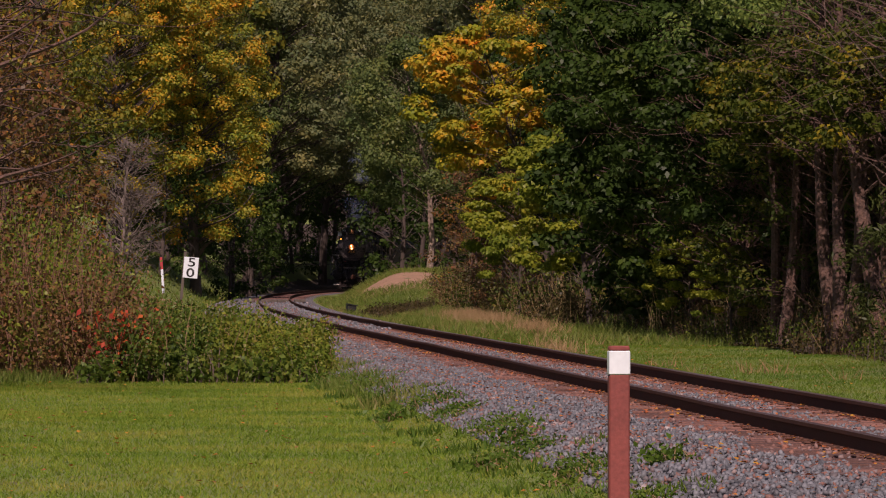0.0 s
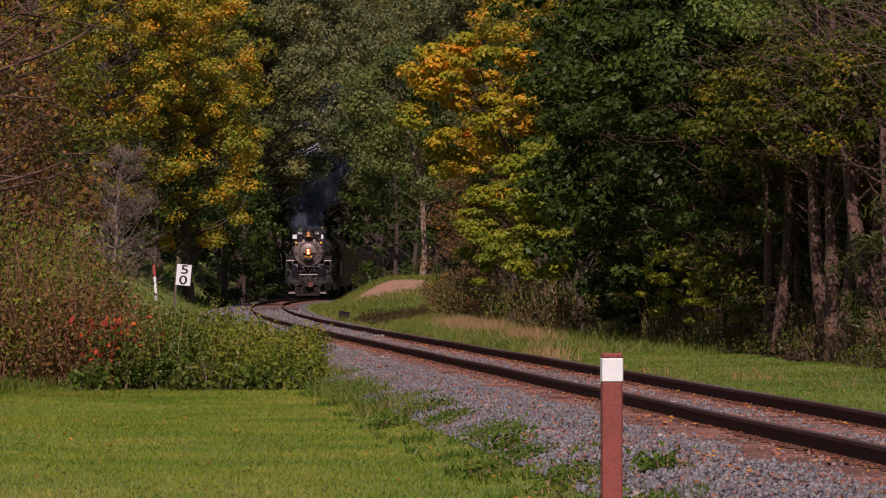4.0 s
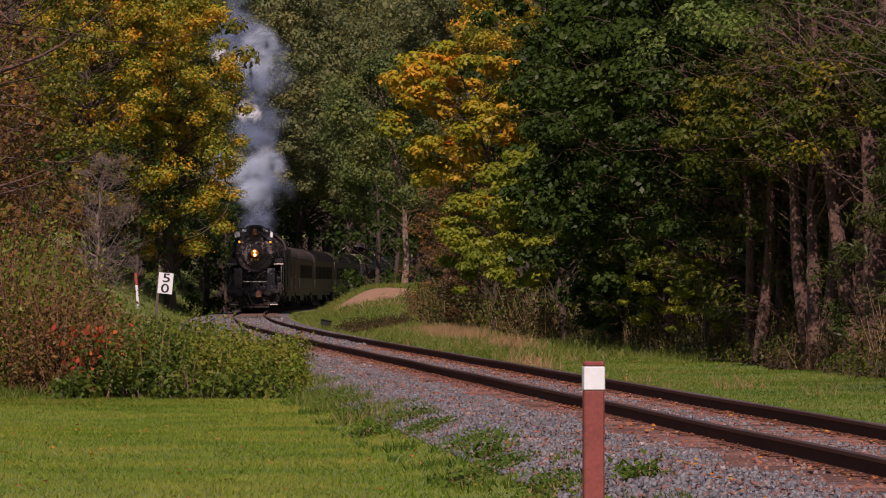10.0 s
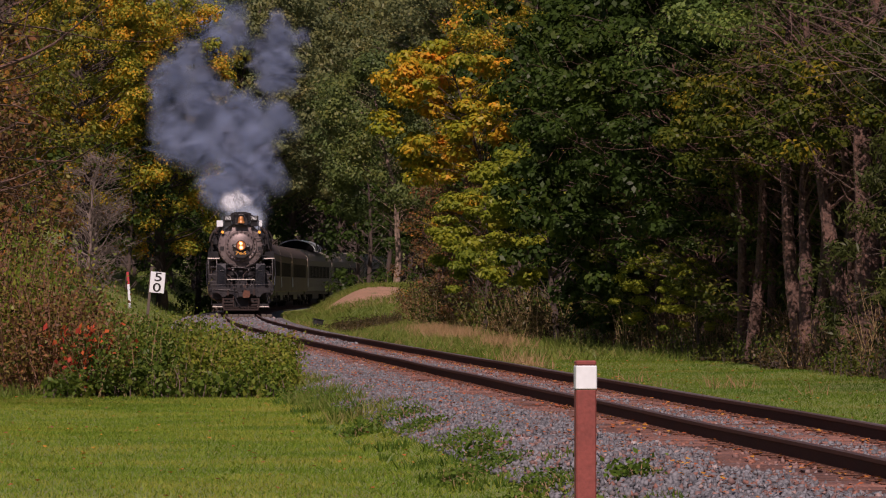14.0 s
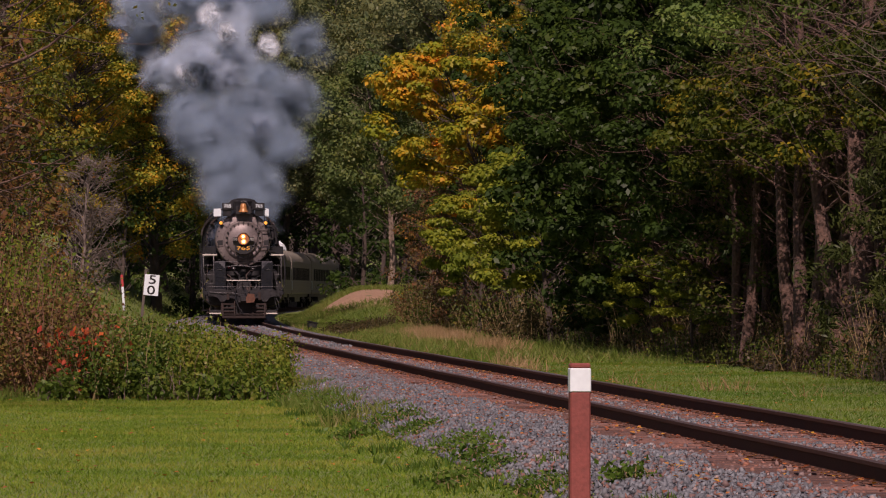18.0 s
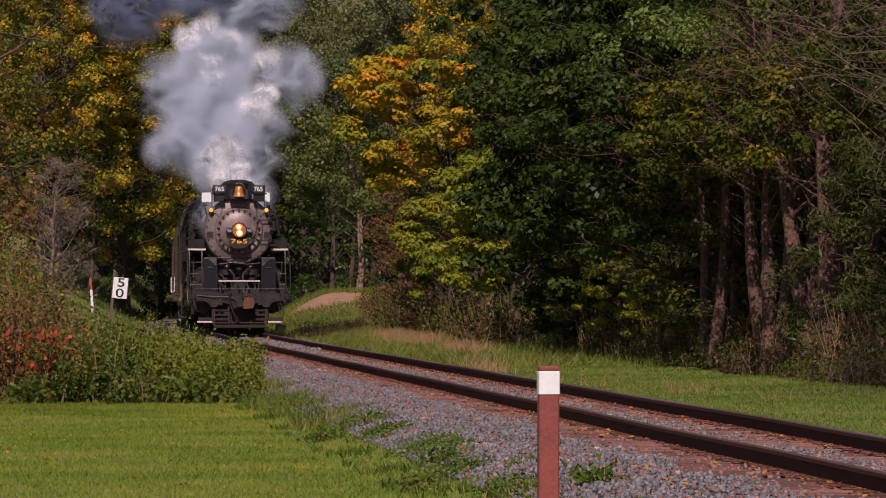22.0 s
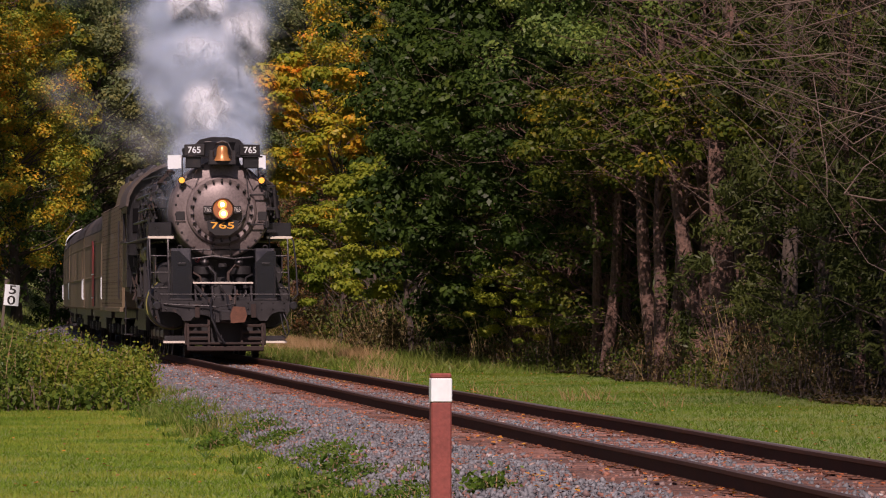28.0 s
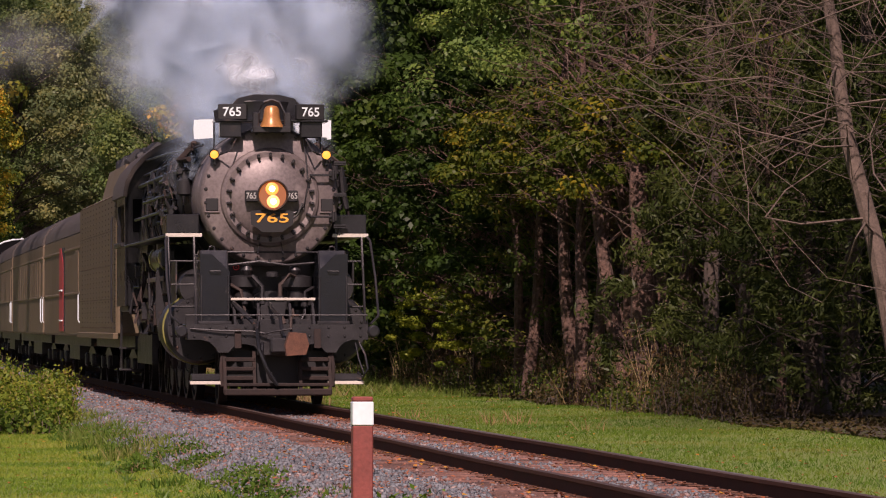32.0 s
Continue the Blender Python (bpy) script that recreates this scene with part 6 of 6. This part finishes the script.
grass("wild_grass", "rough green grass on the bank", x, y, r, .24, .045, L_wild, .8)
x, y, r = scatter(50000, -20, 0, 86, 332, 4, lambda x, y, d, r: (d < -3.2) & (d > -10) & ~((y > 221) & (y < 231)))
grass("wild_grass", "rough unmown grass left of the track", x, y, r, .3, .03, L_wild, .5)
x, y, r = scatter(4500, -6, 14, 66, 266, 5, lambda x, y, d, r: (d > 6.6 + .8 * np.sin(y * .3)) & (d < 9.8) & (y > 118))
grass("dry_weeds", "dry tan weeds along the wood's edge", x, y, r, .6, .025, L_wild, .3, "weeds")
x, y, r = scatter(5000, -6, 16, 84, 200, 7, lambda x, y, d, r: (d > 8.9 + .5 * np.sin(y * .4)) & (d < 10.6))
grass("dry_weeds", "tall brown and olive weeds at the foot of the trees", x, y, r, .9, .025, L_stalk, .28, "weeds")


def bush(name, label, x, y, rx, ry, h, leaf, n, size, seed, stems=40, up=.5, stem_mat=None, category="bush", long=1.5):
    """A bush of stems from the ground, each with leaves towards its end."""
    rng = np.random.default_rng(seed)
    t = tagged(new(name), label, category)
    z = float(height(x, y))
    t.matrix_basis = pose(x, y, z)
    b, cs = B(), []
    for i in range(stems):
        a, q = rng.uniform(0, 2 * math.pi), math.sqrt(rng.uniform(0, 1))
        px, py = rx * q * math.cos(a), ry * q * math.sin(a)
        hh = h * rng.uniform(.55, 1.08) * math.sqrt(1.05 - q * q * .6)
        dz = float(height(x + px, y + py)) - z
        e = np.array([px + rng.normal() * .18 * h, py + rng.normal() * .18 * h, hh + dz])
        b.tube([(px, py, dz - .05), ((px + e[0]) / 2 + rng.normal() * .05, (py + e[1]) / 2, hh * .55 + dz), e], [.012, .009, .004], 4)
        m = n // stems
        u = rng.uniform(.15, 1, m)[:, None]
        cs.append(np.array([px, py, dz]) * (1 - u) + e * u + rng.normal(size=(m, 3)) * np.array([.14, .14, .08]) * max(.6, h * .7))
    tagged(part("stalk_tangle", b, stem_mat or M_twig, t), kind="stuff")
    part("leaves", flakes("leaves", leaf_quads(np.concatenate(cs), size, rng, up, long), leaf), None, t)
    return t


rb = random.Random(8)
for i in range(20):
    col = i % 4
    yy = 75 + 2.2 * (i // 4) + rb.uniform(-.8, .8)
    xx = -5.0 + .86 * col + rb.uniform(-.25, .25)
    bush("bramble_bush", "low leafy green bramble beside the lawn", xx, yy, .7, 1.3, (1.2, 1.25, 1.1, .75)[col] * rb.uniform(.9, 1.1), L_bush if col < 2 else L_brier, 3600, .048, 40 + i, 34, stem_mat=M_tanstem)["group"] = "brambles by the lawn"
for i in range(34):
    xx, yy = -5.05 - .29 * (i % 12) + rb.uniform(-.2, .2), 74.6 + .42 * i + rb.uniform(-.6, .6)
    bush("weed_clump", "tall rusty brown dry weeds and vines", xx, yy, .55, 1.0, (1.2 + .2 * (i % 12)) * rb.uniform(.8, 1.2), rb.choice((L_weed, L_rust, L_bush, L_weed, L_brier)), 2500, .05, 70 + i, 40, stem_mat=M_weedstem, category="weeds", up=.3, long=1.7)["group"] = "tall weeds by the lawn"
bush("sumac", "small sumac with bright red leaves", -4.98, 74.3, .3, .3, 1.3, L_red, 700, .085, 95, 18, stem_mat=M_bark)
for i in range(7):
    bush("leafy_weed", "yellow-green leafy weed at the lawn's edge", -5.4 + .5 * i + rb.uniform(-.2, .2), 73 + rb.uniform(0, 1.2), .4, .4, rb.uniform(.35, .6), L_bush, 420, .07, 180 + i, 18, category="weeds")
for i in range(4):
    yy = 83 + 2.3 * i
    xx = float(np.interp(yy, _y, _x)) + 9.0 + rb.uniform(-.2, .5)
    bush("undergrowth", "tangled undergrowth below the hemlocks, darkened for their shade", xx, yy, 1.0, 1.6, rb.uniform(.5, 1.1), rb.choice((L_under, L_dark)), 900, .05, 260 + i, 50, stem_mat=M_bark)["group"] = "undergrowth by the wood"
for i in range(9):
    yy = 33 + 4.6 * i + rb.uniform(-.6, .6)
    xx = float(np.interp(yy, _y, _x)) - 3.0 + rb.uniform(-.25, .2)
    bush("verge_weed", "low leafy green weed between lawn and stones", xx, yy, .3, .9, rb.uniform(.08, .16), L_vweed, 1000, .026, 220 + i, 30, stem_mat=M_tanstem, category="weeds")["group"] = "weeds by the stones"
for i in range(52):
    yy = 88 + 1.15 * i if i < 40 else 134 + 7 * (i - 40)
    xx = float(np.interp(yy, _y, _x)) + 9.6 + rb.uniform(-.6, .9)
    tall = i % 2 == 0
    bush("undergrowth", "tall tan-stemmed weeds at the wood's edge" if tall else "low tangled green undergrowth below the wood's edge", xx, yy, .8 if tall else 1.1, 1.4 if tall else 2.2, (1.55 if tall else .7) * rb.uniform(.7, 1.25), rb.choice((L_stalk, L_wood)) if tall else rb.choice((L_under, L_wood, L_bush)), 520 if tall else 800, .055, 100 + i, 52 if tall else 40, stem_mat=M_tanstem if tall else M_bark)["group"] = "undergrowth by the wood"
for i in range(16):
    yy = 148 + 5.5 * i
    xx = float(np.interp(yy, _y, _x)) + 8.9 + rb.uniform(-1.0, 1.0)
    bush("dry_shrub", "brownish half-bare shrub on the bank", xx, yy, 1.1, 2.0, rb.uniform(1.0, 2.6), rb.choice((L_stalk, L_under, L_wood, L_wood)), 900, .085, 150 + i, 22, stem_mat=M_tanstem)["group"] = "shrubs on the bank"
# dark weeds added in place of the shadow streak running up the bank
for i in range(12):
    u = i / 11
    yy = 170 + 48 * u
    xx = float(np.interp(yy, _y, _x)) + 2.9 + 4.1 * u
    bush("bank_weeds", "dark weeds standing in for the shadow on the bank's steep face", xx, yy, .45, 2.2, .38 + .2 * (i % 3) * .5, L_under, 700, .06, 400 + i, 30, stem_mat=M_bark, category="weeds")["group"] = "weeds on the bank"
for x, y in ((.35, 40.6), (1.75, 36.2), (.7, 44), (-.6, 54)):
    bush("stone_weed", "small green weed growing in the stones", x, y, .13, .2, .16, L_vweed, 260, .04, int(300 + y * 3 + x * 10), 14, stem_mat=M_tanstem, category="weed")

x, y, r = scatter(16000, 4, 16, 66, 112, 9, lambda x, y, d, r: (d > 8.3) & (d < 11.5))
me = flakes("leaf_litter", leaf_quads(np.stack([x, y, height(x, y) + .05], 1), .07, r, 1.2), L_under)
tagged(new("leaf_litter", me), "brown leaf litter at the foot of the trees", "leaves", kind="stuff")

# ---------------------------------------------------------------- signs and posts
zb = float(height(.78, 20.75))
post_ = tagged(new("marker_post"), "red-brown wooden marker post with a white band near its top", "post")
part("shaft", B().box(-.045, .045, -.045, .045, -.1, .83 - zb, .006), M_post, post_)
part("white_band", B().box(-.047, .047, -.047, .047, .83 - zb, .935 - zb, .004), M_white, post_, "white band")
part("cap", B().box(-.045, .045, -.045, .045, .935 - zb, .957 - zb, .006), M_post, post_)
post_.matrix_basis = pose(.777, 20.75, zb, 0, 0, 4)

sg = tagged(new("speed_sign"), "white speed limit sign with black numerals on a grey post", "sign")
part("sign_post", B().box(-.045, .045, 0, .06, -1.2, 1.75, .008), M_darkwood, sg)
board = part("sign_board", B().box(-.02, .47, -.03, 0, .9, 1.6, .01), M_white, sg)
lettering("5", .5, .004, M_paint_black, board, pose(.24, -.032, 1.42, 90) @ Matrix.Diagonal((1.15, .82, 1, 1)), "black numeral")
lettering("0", .5, .004, M_paint_black, board, pose(.22, -.032, 1.07, 90) @ Matrix.Diagonal((1.15, .82, 1, 1)), "black numeral")
sg.matrix_basis = pose(-8.72, 156, .22, 0, 5, 8)
mk = tagged(new("flexible_marker"), "thin white marker stake with a red top", "marker post")
part("stake", B().box(-.045, .045, -.015, .015, -.3, .55, .008), M_white, mk)
part("red_top", B().box(-.046, .046, -.016, .016, .55, .98, .008), M_red, mk, "red painted top")
mk.matrix_basis = pose(-10.0, 167.5, .85, 0, -4, 0)
bx = tagged(new("rail_lubricator"), "small black box beside the rail", "track box")
part("stand", B().box(-.06, .06, -.06, .06, -.3, .02), M_paint_black, bx)
part("box", B().box(-.17, .17, -.2, .2, 0, .24, .04), M_paint_black, bx)
part("lid", B().box(-.19, .19, -.22, .22, .24, .29, .012), M_paint_black, bx)
bx.matrix_basis = pose(-3.75, 190, float(height(-3.75, 190)) + .16, 0, 12, 20)
cz_ = tagged(new("crossing_planks"), "weathered timber planks of the lane crossing between the rails", "level crossing")
for off in (-1.35, -1.08, -.52, -.26, 0, .26, .52, 1.08, 1.35):
    for k in range(3):
        x, y, h = rail_at(224 + 1.7 * k)
        part("plank", B().box(off - .12, off + .12, -.83, .83, -.12, -.005, .012), M_darkwood, cz_, m=pose(x, y, 0, 0, 0, math.degrees(h)))

# ---------------------------------------------------------------- ties, stones, fallen leaves
tie_me = B().box(-1.3, 1.3, -.115, .115, -.15, 0, .012).mesh("tie", M_tie, 0.4)
rs = random.Random(3)


def tie_pose(s):
    x, y, h = rail_at(s)
    return pose(x + rs.uniform(-.08, .08), y, -.152 + rs.uniform(-.018, .004), 0, rs.uniform(-.4, .4), math.degrees(h) + rs.uniform(-1.2, 1.2))


for i in range(290):
    part("tie", tie_me, None, track, m=tie_pose(20 + .53 * i))
far_t = B()
for i in range(420):
    far_t.box(-1.3, 1.3, -.115, .115, -.15, 0, .012, tie_pose(20 + .53 * (290 + i)))
tagged(part("far_ties", far_t, M_tie, track), kind="stuff")
pl = B()
for i in range(260):
    for off in (-.7525, .7525):
        x, y, h = rail_at(20 + .53 * i)
        m = pose(x, y, -.155, 0, 0, math.degrees(h))
        pl.box(off - .15, off + .15, -.085, .085, 0, .012, .004, m)
        pl.box(off - .1, off - .07, -.05, -.03, .012, .03, .004, m).box(off + .07, off + .1, .03, .05, .012, .03, .004, m)
tagged(part("tie_plates", pl, M_rust, track, "rusty tie plates and spikes"), kind="stuff")


def stones(n, seed, keep, y0, y1):
    """Angular stones: jittered octahedra lying in the bed."""
    rng = np.random.default_rng(seed)
    y = rng.uniform(y0, y1, n)
    d = rng.uniform(-3.1, 1.5, n)
    k = keep(d, y, rng)
    y, d = y[k], d[k]
    x = np.interp(y, _y, _x) + d
    n = len(x)
    s = rng.uniform(.015, .036, n) * (1 if y1 < 120 else 1.9)
    z = height(x, y) + .014 + s * rng.uniform(0, .5, n)
    base = np.array([(1, 0, 0), (-1, 0, 0), (0, 1, 0), (0, -1, 0), (0, 0, .8), (0, 0, -.8)], float)
    v = base[None] * rng.uniform(.7, 1.3, (n, 6, 1)) + rng.normal(size=(n, 6, 3)) * .22
    q = rng.normal(size=(n, 3, 3))
    q, _ = np.linalg.qr(q)
    v = np.einsum("nij,nkj->nki", q, v) * s[:, None, None] + np.stack([x, y, z], 1)[:, None, :]
    tri = np.array([(0, 2, 4), (2, 1, 4), (1, 3, 4), (3, 0, 4), (2, 0, 5), (1, 2, 5), (3, 1, 5), (0, 3, 5)])
    return v, tri


M_stone = leaf_mat("stone_mix", [(0.055, 0.062, 0.068), (0.095, 0.105, 0.114), (0.145, 0.158, 0.17), (0.2, 0.215, 0.23), (0.115, 0.124, 0.132), (0.22, 0.11, 0.085), (0.42, 0.42, 0.41)], single=.7, patch=1.2, through_light=0.0)
M_rstone = leaf_mat("stone_rusty", [(0.08, 0.075, 0.075), (0.24, 0.1, 0.065), (0.13, 0.125, 0.13), (0.3, 0.13, 0.085), (0.19, 0.185, 0.19), (0.26, 0.115, 0.075), (0.36, 0.34, 0.32)], single=.6, patch=1.2, through_light=0.0)
for nm, lab, count, keep, m in (("far_stones", "grey stones along the far track", 15000, lambda d, y, r: d < 1.5, None),
                                ("ballast_stones", "loose grey crushed stones beside the rails", 84000, lambda d, y, r: (d < -1.28 + .2 * np.sin(y * 1.1) * np.sin(y * .37)) | ((np.abs(d) < .42 + .08 * np.sin(y * 2.1)) & (r.uniform(0, 1, len(d)) < .75)), M_stone),
                                ("rusty_stones", "rust-stained stones between the ties", 52000, lambda d, y, r: (d > -1.5) & (np.abs(d) > .36) & (r.uniform(0, 1, len(d)) < .42) & ((np.abs((np.interp(y, _y, _s) - 20 + .265) % .53 - .265) > .13) | (np.abs(d) > 1.42) | (r.uniform(0, 1, len(d)) < .03)), M_rstone)):
    v, tri = stones(count, 21, keep, *((118, 235) if m is None else (24, 118)))
    me = bpy.data.meshes.new(nm)
    fc = (np.arange(len(v))[:, None, None] * 6 + tri[None]).reshape(-1, 3)
    me.vertices.add(len(v) * 6)
    me.vertices.foreach_set("co", v.astype(np.float32).ravel())
    me.loops.add(len(fc) * 3)
    me.loops.foreach_set("vertex_index", fc.astype(np.int32).ravel())
    me.polygons.add(len(fc))
    me.polygons.foreach_set("loop_start", np.arange(0, len(fc) * 3, 3, dtype=np.int32))
    me.update(calc_edges=True)
    me.materials.append(m or M_stone)
    tagged(new(nm, me), lab, "gravel", kind="stuff")

rng = np.random.default_rng(33)
n = 4300
yy = rng.uniform(30, 112, n)
dd = np.where(np.arange(n) < 1300, rng.uniform(-9, 8, n), rng.choice([-.58, .6, .56, -.62, -.95, -2.0], n) + rng.normal(size=n) * np.where(np.arange(n) % 4, .14, .5))
xx = np.interp(yy, _y, _x) + dd
zz = height(xx, yy) + np.where((dd < -3) | (dd > 2), .05, .06)
me = flakes("fallen_leaves", leaf_quads(np.stack([xx, yy, zz], 1), .045, rng, 3.0, 1.2), L_fallen)
tagged(new("fallen_leaves", me), "scattered fallen orange and yellow leaves", "leaves", kind="stuff")


# ---------------------------------------------------------------- what moves
def motions():
    rows = [i * .5 for i in range(65)]
    for ob, off, a, b in TRAIN:
        walk(ob, [(t, car_pose(front(t) + off, a, b)) for t in rows])
    for ob, r, place in ROLLING:
        steps = [i * (.15 if abs(r) < .6 else .25) for i in range(int(32 / (.15 if abs(r) < .6 else .25)) + 2)]
        out = []
        for t in steps:
            turn = (front(0) - front(min(t, 32.0))) / abs(r)
            if r < 0:
                a = turn
                out.append((t, pose(place[0], place[1] - .38 * math.sin(a), place[2] + .38 * math.cos(a))))
            else:
                out.append((t, pose(*place, math.degrees(turn) % 360)))
        walk(ob, out)
    for ob, tb, rise, turn, drift, big in PUFFS:
        out = []
        hide = .3 if big else .8
        marks = [float(i) for i in range(33) if i < tb - 1.2] + [tb + d for d in (-1.1, -.8, -.5, -.3, -.15, 0, .15, .35, .7, 1.1, 1.7, 2.6, 4, 6.5, 10)] + [32.0]
        for t in (0.0, *marks):
            if t < 0 or t > 32 or (out and t <= out[-1][0] + .034):
                continue
            age = t - tb
            hd = math.degrees(rail_at(front(t) + 20)[2])
            if age < -hide:
                if big:
                    p = car_pose(front(t) + 15.6, 2.6, 10.6) @ Vector((0, 5.4, 2.4))
                else:
                    p = car_pose(front(t), 4.0, 12.5) @ Vector((0, 9, CZ))
            elif age <= 0:
                u = -age / hide
                p = car_pose(front(t), 4.0, 12.5) @ Vector((0, (3.7 if big else 2.6) + u * (18 if big else 6.4), CZ + .3 - (.9 if big else 0) * u))
            else:
                s0 = stack_at(tb)
                up = 4.4 * rise * age ** .82
                fan = 1 - math.exp(-age / 1.1)
                wind = -.12 * age - .11 * age * age
                p = s0 + Vector((drift.x * 1.75 * fan * (1 + .16 * min(age, 4)) + max(-9, wind), drift.y * fan + .25 * age + (1.3 * math.exp(-age / .3) if big else 0), up - (1.2 if big else .8)))
            out.append((t, pose(*p, 0, 0, hd + turn * max(0, min(1.0, age / 1.0)))))
        if out[-1][0] < 32:
            out.append((32, out[-1][1]))
        walk(ob, out)


motions()
